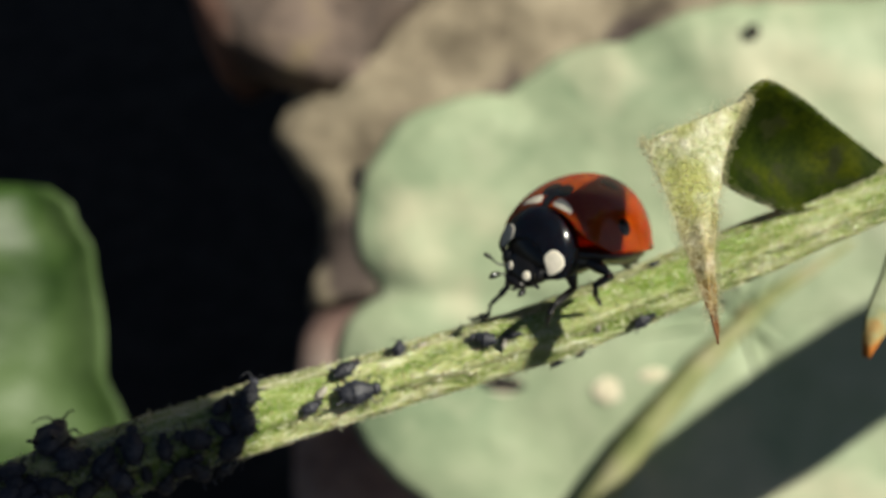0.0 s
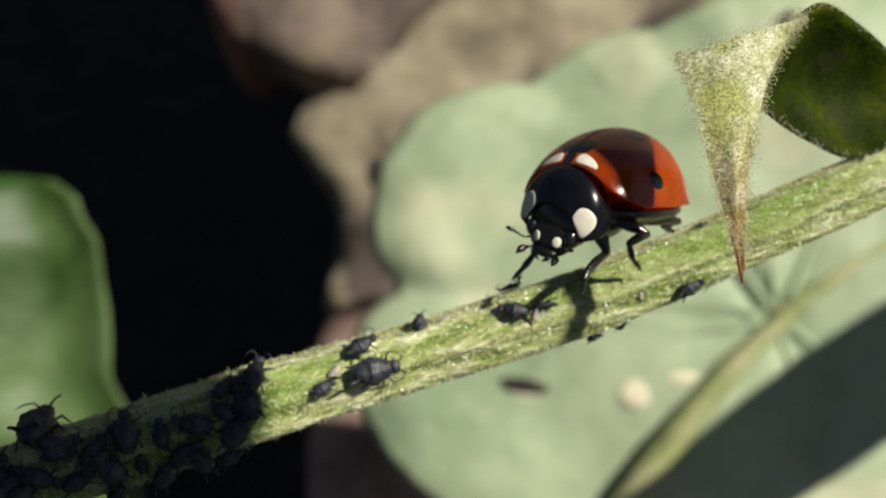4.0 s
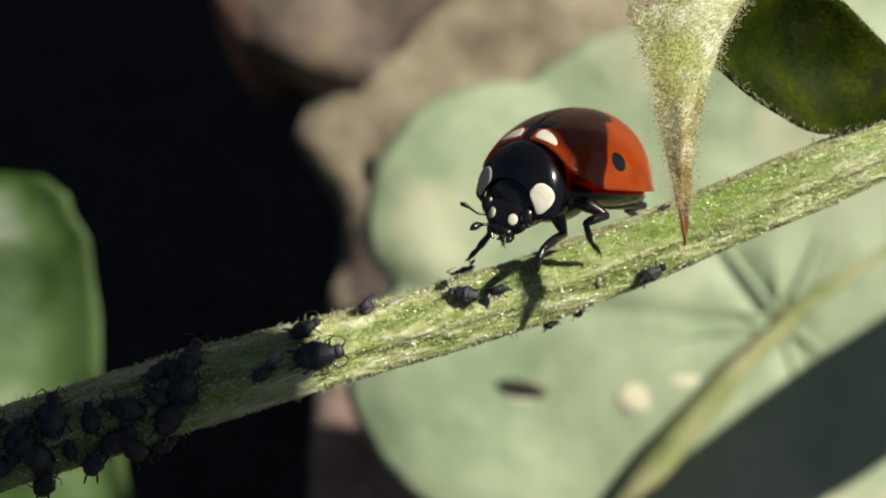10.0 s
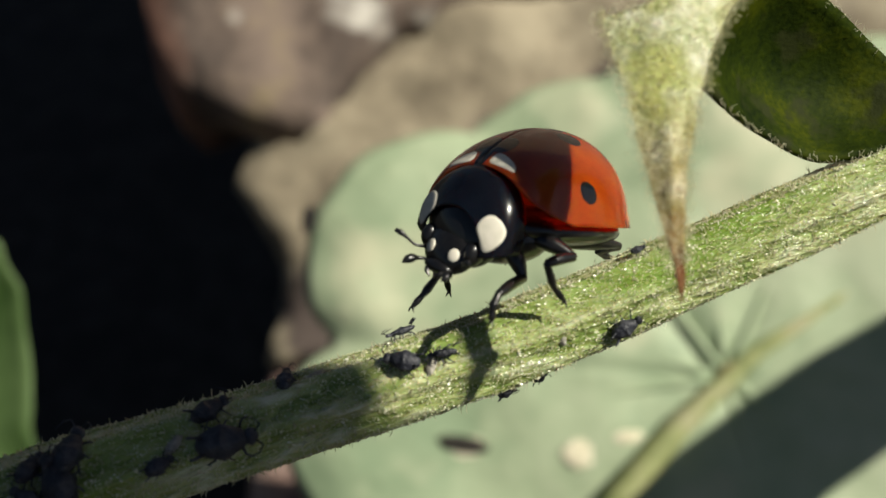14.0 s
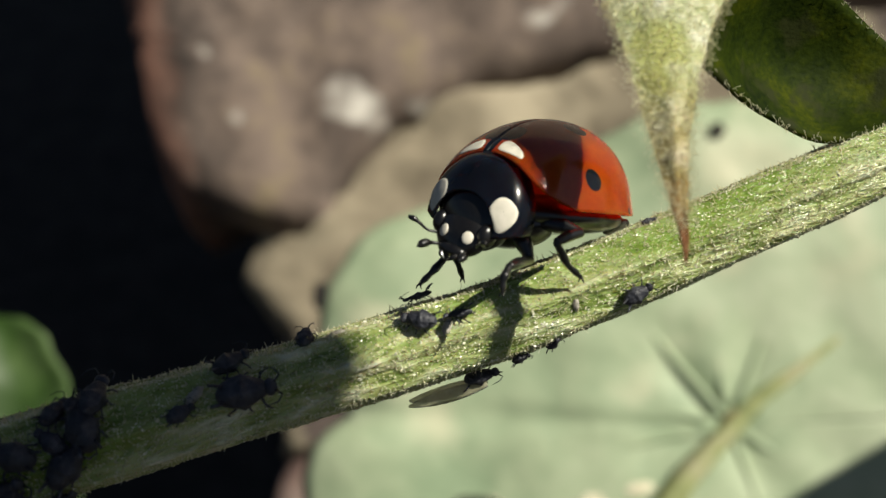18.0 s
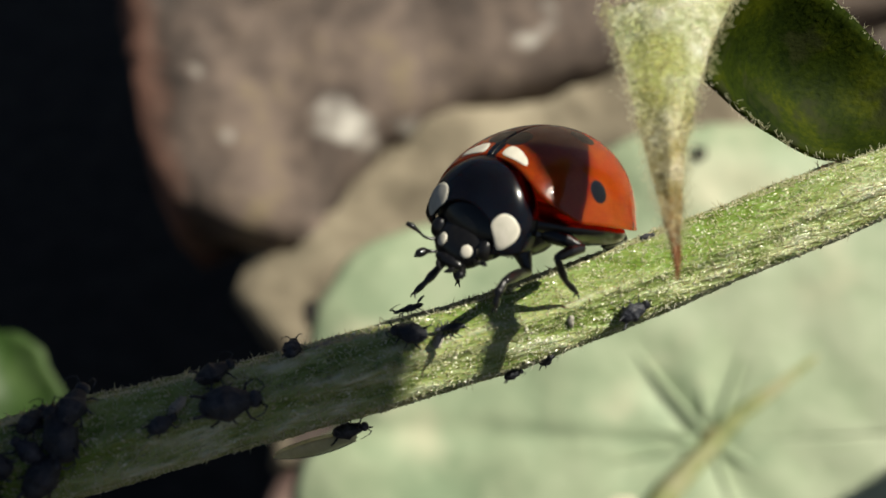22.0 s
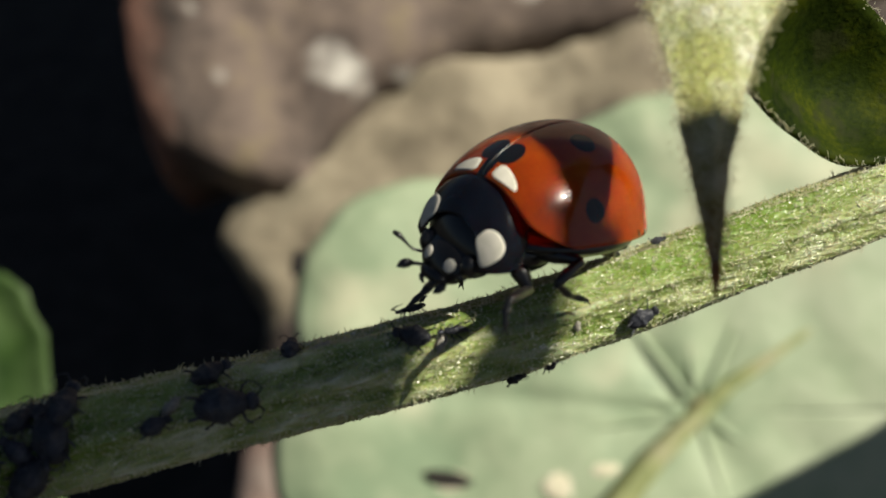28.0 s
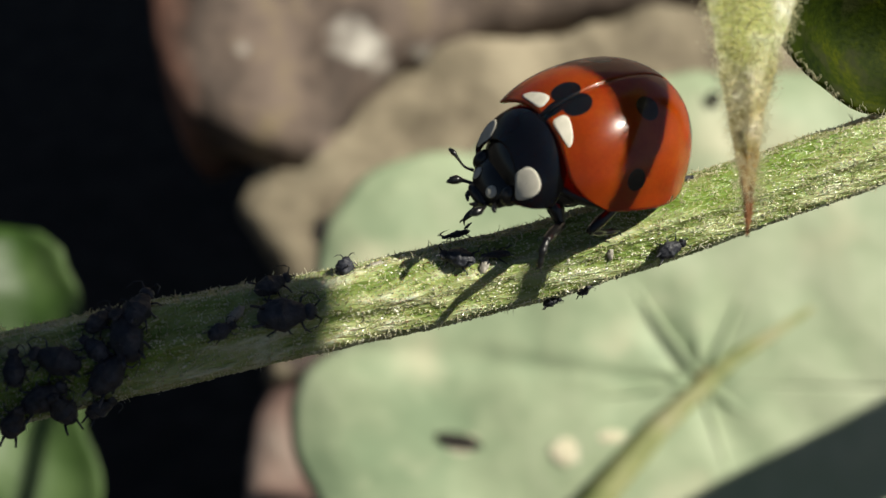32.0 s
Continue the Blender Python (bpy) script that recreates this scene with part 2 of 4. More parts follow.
# ---- materials ----
def surface(name, colours, scale=400.0, rough=0.6, bump=0.00003, fine=4000.0, stretch=(1, 1, 1), turn=0.0, detail=5.0,
            sub=0.0, sheen=0.0, thin=0.0, coat=0.0, spec=0.5, patch=None, vary=0.0):
    """A grained material: two scales of noise over a ramp of colours, with relief. stretch, turn: the grain's run. thin: light let through.
    patch: (colour, scale, from, to) of larger stains. vary: change of value from object to object."""
    m = bpy.data.materials.new(name)
    m.use_nodes = True
    nodes, links = m.node_tree.nodes, m.node_tree.links
    b = nodes["Principled BSDF"]
    tex = nodes.new("ShaderNodeTexCoord")
    place = nodes.new("ShaderNodeMapping")
    place.inputs["Rotation"].default_value = (0, 0, radians(-turn))
    place.inputs["Scale"].default_value = stretch
    place.vector_type = "TEXTURE" if turn else "POINT"
    if turn:
        place.inputs["Rotation"].default_value = (0, 0, radians(turn))
        place.inputs["Scale"].default_value = [1 / s for s in stretch]
    links.new(tex.outputs["Object"], place.inputs["Vector"])
    coarse = nodes.new("ShaderNodeTexNoise")
    coarse.inputs["Scale"].default_value, coarse.inputs["Detail"].default_value = scale, detail
    links.new(place.outputs[0], coarse.inputs["Vector"])
    grain = nodes.new("ShaderNodeTexNoise")
    grain.inputs["Scale"].default_value, grain.inputs["Detail"].default_value = fine, 3
    links.new(place.outputs[0], grain.inputs["Vector"])
    ramp = nodes.new("ShaderNodeValToRGB")
    while len(ramp.color_ramp.elements) < len(colours):
        ramp.color_ramp.elements.new(0.5)
    for n, c in enumerate(colours):
        e = ramp.color_ramp.elements[n]
        e.position = 0.3 + 0.4 * n / max(1, len(colours) - 1)
        e.color = (*c, 1)
    both = nodes.new("ShaderNodeMath")
    both.operation, both.inputs[1].default_value = "MULTIPLY_ADD", 0.35
    links.new(grain.outputs[0], both.inputs[0])
    low = nodes.new("ShaderNodeMath")
    low.operation, low.inputs[1].default_value = "SUBTRACT", 0.175
    links.new(coarse.outputs[0], low.inputs[0])
    links.new(low.outputs[0], both.inputs[2])
    links.new(both.outputs[0], ramp.inputs[0])
    colour = ramp.outputs[0]
    if patch:
        stain = nodes.new("ShaderNodeTexNoise")
        stain.inputs["Scale"].default_value, stain.inputs["Detail"].default_value = patch[1], 3
        links.new(place.outputs[0], stain.inputs["Vector"])
        span = nodes.new("ShaderNodeMapRange")
        span.inputs[1].default_value, span.inputs[2].default_value = patch[2], patch[3]
        links.new(stain.outputs[0], span.inputs[0])
        mix = nodes.new("ShaderNodeMixRGB")
        mix.inputs[2].default_value = (*patch[0], 1)
        links.new(span.outputs[0], mix.inputs[0])
        links.new(colour, mix.inputs[1])
        colour = mix.outputs[0]
    if vary:
        info = nodes.new("ShaderNodeObjectInfo")
        hue = nodes.new("ShaderNodeHueSaturation")
        amount = nodes.new("ShaderNodeMapRange")
        amount.inputs[3].default_value, amount.inputs[4].default_value = 1 - vary, 1 + vary
        links.new(info.outputs["Random"], amount.inputs[0])
        links.new(amount.outputs[0], hue.inputs["Value"])
        links.new(colour, hue.inputs["Color"])
        colour = hue.outputs[0]
    links.new(colour, b.inputs["Base Color"])
    b.inputs["Roughness"].default_value = rough
    b.inputs["Specular IOR Level"].default_value = spec
    b.inputs["Subsurface Weight"].default_value = sub
    b.inputs["Subsurface Scale"].default_value = 0.0004
    b.inputs["Sheen Weight"].default_value = sheen
    b.inputs["Coat Weight"].default_value = coat
    b.inputs["Coat Roughness"].default_value = 0.04
    relief = nodes.new("ShaderNodeBump")
    relief.inputs["Distance"].default_value = bump
    links.new(both.outputs[0], relief.inputs["Height"])
    links.new(relief.outputs[0], b.inputs["Normal"])
    if thin:
        through_it = nodes.new("ShaderNodeBsdfTranslucent")
        links.new(colour, through_it.inputs[0])
        join = nodes.new("ShaderNodeMixShader")
        join.inputs[0].default_value = thin
        links.new(b.outputs[0], join.inputs[1])
        links.new(through_it.outputs[0], join.inputs[2])
        links.new(join.outputs[0], nodes["Material Output"].inputs["Surface"])
    return m


def spotted(name, base, spots, rough, edge=0.00006, coat=0.32, ragged=0.00012):
    """A glossy shell of one colour with marks of their own colours: spots are (colour, x, y, z, sx, sy, sz) in millimetres, mirrored over y = 0."""
    m = surface(name, base, scale=900, rough=rough, bump=0.000004, fine=9000, coat=coat, spec=0.2, sub=0.75)
    nodes, links = m.node_tree.nodes, m.node_tree.links
    b = nodes["Principled BSDF"]
    b.inputs["Subsurface Scale"].default_value = 0.0012
    colour = b.inputs["Base Color"].links[0].from_socket
    tex = nodes.new("ShaderNodeTexCoord")
    split = nodes.new("ShaderNodeSeparateXYZ")
    links.new(tex.outputs["Object"], split.inputs[0])
    side = nodes.new("ShaderNodeMath")
    side.operation = "ABSOLUTE"
    links.new(split.outputs[1], side.inputs[0])
    whole = nodes.new("ShaderNodeCombineXYZ")
    links.new(split.outputs[0], whole.inputs[0])
    links.new(side.outputs[0], whole.inputs[1])
    links.new(split.outputs[2], whole.inputs[2])
    wobble = nodes.new("ShaderNodeTexNoise")
    wobble.inputs["Scale"].default_value, wobble.inputs["Detail"].default_value = 1800, 2
    links.new(tex.outputs["Object"], wobble.inputs["Vector"])
    for c, x, y, z, sx, sy, sz in spots:
        off = nodes.new("ShaderNodeVectorMath")
        off.operation, off.inputs[1].default_value = "SUBTRACT", (x / 1000, y / 1000, z / 1000)
        links.new(whole.outputs[0], off.inputs[0])
        size = nodes.new("ShaderNodeVectorMath")
        size.operation, size.inputs[1].default_value = "DIVIDE", (sx, sy, sz)
        links.new(off.outputs[0], size.inputs[0])
        far = nodes.new("ShaderNodeVectorMath")
        far.operation = "LENGTH"
        links.new(size.outputs[0], far.inputs[0])
        rough_edge = nodes.new("ShaderNodeMath")
        rough_edge.operation, rough_edge.inputs[1].default_value = "MULTIPLY_ADD", ragged
        links.new(wobble.outputs[0], rough_edge.inputs[0])
        links.new(far.outputs["Value"], rough_edge.inputs[2])
        mask = nodes.new("ShaderNodeMapRange")
        mask.interpolation_type = "SMOOTHSTEP"
        mask.inputs[1].default_value, mask.inputs[2].default_value = 0.001 + ragged / 2 - edge, 0.001 + ragged / 2 + edge
        mask.inputs[3].default_value, mask.inputs[4].default_value = 1, 0
        links.new(rough_edge.outputs[0], mask.inputs[0])
        mix = nodes.new("ShaderNodeMixRGB")
        mix.inputs[2].default_value = (*c, 1)
        links.new(mask.outputs[0], mix.inputs[0])
        links.new(colour, mix.inputs[1])
        colour = mix.outputs[0]
    links.new(colour, b.inputs["Base Color"])
    return m


BLACK, IVORY = (0.006, 0.006, 0.008), (0.78, 0.74, 0.63)
M_STEM = surface("stem_skin", [(0.14, 0.21, 0.04), (0.31, 0.37, 0.12), (0.50, 0.53, 0.26), (0.76, 0.76, 0.56)], 2300, 0.26, 0.0004, 9000,
                 (0.22, 1, 1), 19, sub=0.12, patch=((0.18, 0.27, 0.045), 560, 0.5, 0.66))
M_GRAIN = surface("glistening_warts", [(0.42, 0.44, 0.20), (0.64, 0.62, 0.40), (0.9, 0.88, 0.76)], 1800, 0.3, 0.0, 9000, spec=0.8)
M_HAIR = surface("plant_hair", [(0.72, 0.70, 0.52), (0.88, 0.86, 0.72)], 900, 0.45, 0.0, 3000, thin=0.75)
M_LEAF_PALE = surface("felted_leaf", [(0.24, 0.29, 0.10), (0.43, 0.46, 0.25), (0.59, 0.60, 0.41), (0.72, 0.72, 0.58)], 1500, 0.85, 0.00012, 7000, sheen=0.3, thin=0.12, sub=0.05, patch=((0.40, 0.42, 0.13), 420, 0.52, 0.66))


def dry_end(m, colours, from_y, to_y):
    """Lets a leaf's material turn to dry colours along its length, in millimetres of its own y, with a ragged border."""
    nodes, links = m.node_tree.nodes, m.node_tree.links
    b = nodes["Principled BSDF"]
    fresh = b.inputs["Base Color"].links[0].from_socket
    tex = nodes.new("ShaderNodeTexCoord")
    split = nodes.new("ShaderNodeSeparateXYZ")
    links.new(tex.outputs["Object"], split.inputs[0])
    wobble = nodes.new("ShaderNodeTexNoise")
    wobble.inputs["Scale"].default_value, wobble.inputs["Detail"].default_value = 1500, 4
    links.new(tex.outputs["Object"], wobble.inputs["Vector"])
    shift = nodes.new("ShaderNodeMath")
    shift.operation, shift.inputs[1].default_value = "MULTIPLY_ADD", 0.0030
    links.new(wobble.outputs[0], shift.inputs[0])
    links.new(split.outputs[1], shift.inputs[2])
    ramp = nodes.new("ShaderNodeMapRange")
    ramp.inputs[1].default_value, ramp.inputs[2].default_value = from_y / 1000 + 0.0015, to_y / 1000 + 0.0015
    links.new(shift.outputs[0], ramp.inputs[0])
    dry = nodes.new("ShaderNodeValToRGB")
    dry.color_ramp.elements[0].color, dry.color_ramp.elements[1].color = (*colours[0], 1), (*colours[1], 1)
    links.new(ramp.outputs[0], dry.inputs[0])
    mix = nodes.new("ShaderNodeMixRGB")
    links.new(ramp.outputs[0], mix.inputs[0])
    links.new(dry.outputs[0], mix.inputs[1])
    links.new(fresh, mix.inputs[2])
    links.new(mix.outputs[0], b.inputs["Base Color"])


dry_end(M_LEAF_PALE, ((0.16, 0.055, 0.010), (0.46, 0.27, 0.07)), 0.2, 4.8)
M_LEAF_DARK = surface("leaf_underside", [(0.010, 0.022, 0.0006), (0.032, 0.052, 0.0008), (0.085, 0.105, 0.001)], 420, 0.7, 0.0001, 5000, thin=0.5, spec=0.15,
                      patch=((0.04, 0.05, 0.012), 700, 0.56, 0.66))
M_POINT = surface("pale_leaf_point", [(0.30, 0.36, 0.20), (0.45, 0.50, 0.32)], 900, 0.7, 0.00005, 5000, thin=0.2)
dry_end(M_POINT, ((0.50, 0.16, 0.02), (0.62, 0.42, 0.05)), -2.3, -0.8)
M_SHELL = spotted("red_shell", [(0.26, 0.024, 0.001), (0.31, 0.034, 0.0012), (0.36, 0.048, 0.0015)],
                  [(BLACK, 1.56, 0.0, 2.75, 0.55, 0.20, 1.4), (BLACK, 1.16, 0.28, 3.10, 0.40, 0.36, 0.7), (BLACK, -0.01, 2.42, 1.97, 0.31, 0.6, 0.32),
                   (BLACK, -0.66, 1.135, 3.45, 0.37, 0.34, 0.7), (BLACK, -2.75, 1.35, 2.57, 0.34, 0.40, 0.45),
                   (BLACK, -1.70, 2.66, 1.20, 0.05, 0.3, 0.10), (BLACK, -2.13, 2.50, 1.12, 0.06, 0.3, 0.09), (BLACK, -2.56, 2.22, 1.10, 0.07, 0.3, 0.12)], 0.24, coat=0.6)
M_SHIELD = spotted("black_shield", [(0.004, 0.004, 0.007), (0.007, 0.007, 0.012)], [], 0.2)
M_CHITIN = surface("black_chitin", [(0.004, 0.004, 0.005), (0.012, 0.011, 0.010)], 1500, 0.28, 0.00001, 8000, coat=0.5)
M_IVORY = surface("ivory_mark", [(0.6, 0.57, 0.47), (0.75, 0.70, 0.6)], 3000, 0.5, 0.0)
M_APHID = surface("aphid_skin", [(0.010, 0.011, 0.016), (0.026, 0.028, 0.038), (0.075, 0.075, 0.085)], 2400, 0.5, 0.00009, 8000, vary=0.35)
M_SKIN = surface("shed_skin", [(0.35, 0.32, 0.27), (0.62, 0.58, 0.5)], 2500, 0.5, 0.00003, 8000, thin=0.3)
M_WING = surface("wing_membrane", [(0.62, 0.60, 0.42), (0.8, 0.78, 0.62)], 1500, 0.2, 0.0, 4000, thin=0.5)
M_WING.node_tree.nodes["Principled BSDF"].inputs["Alpha"].default_value = 0.55
M_BIG_LEAF = surface("pale_leaf", [(0.25, 0.33, 0.20), (0.37, 0.44, 0.28), (0.47, 0.52, 0.36)], 36, 0.6, 0.0006, 300, thin=0.15,
                     patch=((0.62, 0.60, 0.42), 55, 0.56, 0.74))
M_VEIN = surface("leaf_vein", [(0.15, 0.18, 0.06), (0.27, 0.29, 0.12), (0.36, 0.34, 0.20)], 160, 0.6, 0.0001, 900)
M_DRY = surface("dried_leaf", [(0.42, 0.40, 0.25), (0.66, 0.60, 0.44), (0.76, 0.70, 0.56)], 400, 0.8, 0.0001, 2000)
M_NODE = surface("withered_joint", [(0.13, 0.11, 0.045), (0.27, 0.22, 0.10)], 400, 0.8, 0.0001, 2000)
M_GREEN = surface("green_leaf", [(0.018, 0.046, 0.006), (0.038, 0.082, 0.013), (0.085, 0.138, 0.04)], 60, 0.5, 0.0004, 400, thin=0.2,
                  patch=((0.10, 0.16, 0.055), 40, 0.52, 0.68))
M_THICK = surface("thick_leaf", [(0.018, 0.045, 0.006), (0.036, 0.078, 0.013)], 60, 0.5, 0.0004, 400, thin=0.03)
M_ROCK = surface("mauve_stone", [(0.042, 0.032, 0.027), (0.095, 0.070, 0.058), (0.165, 0.122, 0.098), (0.22, 0.17, 0.105)], 38, 0.85, 0.0012, 260,
                 patch=((0.62, 0.58, 0.52), 48, 0.63, 0.72))
M_SAND = surface("tan_stone", [(0.11, 0.088, 0.060), (0.24, 0.20, 0.14), (0.35, 0.30, 0.215)], 45, 0.9, 0.0012, 280, patch=((0.07, 0.052, 0.045), 42, 0.58, 0.68))


def stained_edge(m, colour, from_x, to_x, lean):
    """Lets a stone's material redden towards its weathered edge, in millimetres of its own x, with a ragged border."""
    nodes, links = m.node_tree.nodes, m.node_tree.links
    b = nodes["Principled BSDF"]
    plain = b.inputs["Base Color"].links[0].from_socket
    tex = nodes.new("ShaderNodeTexCoord")
    split = nodes.new("ShaderNodeSeparateXYZ")
    links.new(tex.outputs["Object"], split.inputs[0])
    slant = nodes.new("ShaderNodeMath")
    slant.operation, slant.inputs[1].default_value = "MULTIPLY_ADD", lean
    links.new(split.outputs[1], slant.inputs[0])
    links.new(split.outputs[0], slant.inputs[2])
    wobble = nodes.new("ShaderNodeTexNoise")
    wobble.inputs["Scale"].default_value, wobble.inputs["Detail"].default_value = 120, 4
    links.new(tex.outputs["Object"], wobble.inputs["Vector"])
    shift = nodes.new("ShaderNodeMath")
    shift.operation, shift.inputs[1].default_value = "MULTIPLY_ADD", 0.008
    links.new(wobble.outputs[0], shift.inputs[0])
    links.new(slant.outputs[0], shift.inputs[2])
    amount = nodes.new("ShaderNodeMapRange")
    amount.inputs[1].default_value, amount.inputs[2].default_value = from_x / 1000 + 0.004, to_x / 1000 + 0.004
    amount.inputs[3].default_value, amount.inputs[4].default_value = 0.8, 0
    links.new(shift.outputs[0], amount.inputs[0])
    mix = nodes.new("ShaderNodeMixRGB")
    mix.inputs[2].default_value = (*colour, 1)
    links.new(amount.outputs[0], mix.inputs[0])
    links.new(plain, mix.inputs[1])
    links.new(mix.outputs[0], b.inputs["Base Color"])


stained_edge(M_ROCK, (0.27, 0.125, 0.085), -37, -30, 0.15)
M_PINK = surface("pink_stone", [(0.12, 0.07, 0.06), (0.24, 0.155, 0.13), (0.36, 0.28, 0.24)], 50, 0.85, 0.001, 280)
# soil colour taken nearly to black: the gap's deep shade is put into it
M_SOIL = surface("shade_black_soil", [(0.006, 0.005, 0.0045), (0.015, 0.012, 0.010), (0.03, 0.025, 0.020)], 90, 0.95, 0.002, 600)


# ---- mesh tools, in millimetres ----
def part(name, bm, material, parent=None, label="", smooth=True):
    """A bmesh in millimetres as one mesh object."""
    bmesh.ops.scale(bm, vec=(0.001, 0.001, 0.001), verts=bm.verts)
    mesh = bpy.data.meshes.new(name)
    for f in bm.faces:
        f.smooth = smooth
    bm.to_mesh(mesh)
    bm.free()
    mesh.materials.append(material)
    ob = new(name, mesh)
    ob.parent = parent
    return tagged(ob, label)


def thing(name, label, category, group="", kind=""):
    return tagged(new(name), label, category, group, kind)


def tube(bm, points, radii, seg=8, caps=True):
    """A tube along points with a radius at each."""
    points, radii = [Vector(p) for p in points], [float(r) for r in radii]
    rings = []
    for n, p in enumerate(points):
        way = (points[min(n + 1, len(points) - 1)] - points[max(n - 1, 0)]).normalized()
        side = way.orthogonal().normalized() if not rings else (last - way * last.dot(way)).normalized()
        last = side
        other = way.cross(side)
        rings.append([bm.verts.new(p + radii[n] * (math.cos(a) * side + math.sin(a) * other)) for a in np.linspace(0, 2 * math.pi, seg, endpoint=False).tolist()])
    for a, b in zip(rings, rings[1:]):
        for i in range(seg):
            bm.faces.new((a[i], a[(i + 1) % seg], b[(i + 1) % seg], b[i]))
    if caps:
        bm.faces.new(rings[0][::-1])
        bm.faces.new(rings[-1])
    return bm


def blob(bm, centre, size, turn=None, seg=20, rings=14, shape=None):
    """An ellipsoid, bent by shape(unit point) -> unit point."""
    made = bmesh.ops.create_uvsphere(bm, u_segments=seg, v_segments=rings, radius=1)["verts"]
    for v in made:
        p = shape(v.co.copy()) if shape else v.co
        p = Vector((p.x * size[0], p.y * size[1], p.z * size[2]))
        if turn:
            p = turn @ p
        v.co = p + Vector(centre)
    return made


def sheet(rows, thick=0.0):
    """A sheet over a grid of points (rows of equal length); thick gives it a back, set along the normals."""
    bm = bmesh.new()
    grid = [[bm.verts.new(p) for p in row] for row in rows]
    for a, b in zip(grid, grid[1:]):
        for i in range(len(a) - 1):
            bm.faces.new((a[i], a[i + 1], b[i + 1], b[i]))
    if thick:
        bm.normal_update()
        back = [[bm.verts.new(v.co - v.normal * thick) for v in row] for row in grid]
        for a, b in zip(back, back[1:]):
            for i in range(len(a) - 1):
                bm.faces.new((a[i], b[i], b[i + 1], a[i + 1]))
        rim = [(grid[0], back[0]), ([r[-1] for r in grid], [r[-1] for r in back]), (grid[-1][::-1], back[-1][::-1]), ([r[0] for r in grid][::-1], [r[0] for r in back][::-1])]
        for a, b in rim:
            for i in range(len(a) - 1):
                bm.faces.new((a[i + 1], a[i], b[i], b[i + 1]))
    return bm


def curve(points, n):
    """n points on a smooth line through the points."""
    pts = np.array(points, float)
    s = np.r_[0, np.cumsum(np.linalg.norm(np.diff(pts, axis=0), axis=1))]
    m = np.gradient(pts, s, axis=0)
    out = []
    for u in np.linspace(0, s[-1], n):
        k = min(int(np.searchsorted(s, u, side="right")) - 1, len(s) - 2)
        h = s[k + 1] - s[k]
        w = (u - s[k]) / h
        out.append((2 * w**3 - 3 * w**2 + 1) * pts[k] + (w**3 - 2 * w**2 + w) * h * m[k] + (3 * w**2 - 2 * w**3) * pts[k + 1] + (w**3 - w**2) * h * m[k + 1])
    return np.array(out)


def hair_mesh(name, roots, ways, lengths, width, material, parent, label=""):
    """Many fine bent hairs as one mesh of kind stuff. Roots and lengths in millimetres."""
    verts, faces = [], []
    rng = np.random.default_rng(5)
    for p, w, length in zip(roots, ways, lengths):
        w = w / np.linalg.norm(w)
        side = np.cross(w, rng.normal(size=3))
        side /= np.linalg.norm(side)
        other = np.cross(w, side)
        bend = side * rng.uniform(-0.35, 0.35) * length
        base = len(verts)
        for a in (0, 2.094, 4.189):
            verts.append(p + width * (math.cos(a) * side + math.sin(a) * other))
        for a in (0, 2.094, 4.189):
            verts.append(p + 0.55 * length * w + 0.3 * bend + 0.7 * width * (math.cos(a) * side + math.sin(a) * other))
        verts.append(p + length * w + bend)
        for i in range(3):
            j = (i + 1) % 3
            faces.append((base + i, base + j, base + 3 + j, base + 3 + i))
            faces.append((base + 3 + i, base + 3 + j, base + 6))
    mesh = bpy.data.meshes.new(name)
    mesh.from_pydata((np.array(verts) / 1000).tolist(), [], faces)
    mesh.materials.append(material)
    ob = new(name, mesh)
    ob.parent = parent
    return tagged(ob, label, kind="stuff")


# ---- the ground and what lies on it ----
def stone_slab(name, label, material, right, low, top, left, z, seed, rough=3.0, fall=60.0, step=2.6):
    """A broken slab that faces the viewer, in stem space; left(y) is its broken edge, past which it falls away, low(x) its lower edge."""
    spread = np.r_[np.array([-9.0, -6.5, -4.0, -2.0, -0.7]), np.arange(0, 80, step), np.arange(80, right, 6 * step)]
    rows = []
    for v in np.r_[np.linspace(0, 0.03, 4), 0.045 + 0.955 * np.linspace(0, 1, int(90 + (top - low(0)) / 12)) ** 2.2]:
        row = []
        for d in spread.tolist():
            foot = low(left(low(0)) + d)
            y = foot + (top - foot) * float(v)
            edge = left(y)
            n = noise.fractal(Vector((d / 22 + edge / 22, y / 22, seed)), 0.9, 2.1, 5) * rough
            drop = 0 if d >= 0 else fall * (d / 9) ** 2
            under = 7.0 * (1 - min(1, (y - foot) / 3.0)) ** 2
            soft_edge = -2.5 * math.exp(-max(d, 0) / 2.0)
            row.append(Vector((edge + d * (0.35 if d < 0 else 1), y, z + n - drop + soft_edge - under)))
        rows.append(row)
    ob = part(name, sheet(rows, 14), material)
    ob.matrix_world = STEM
    return tagged(ob, label, kind="structure")


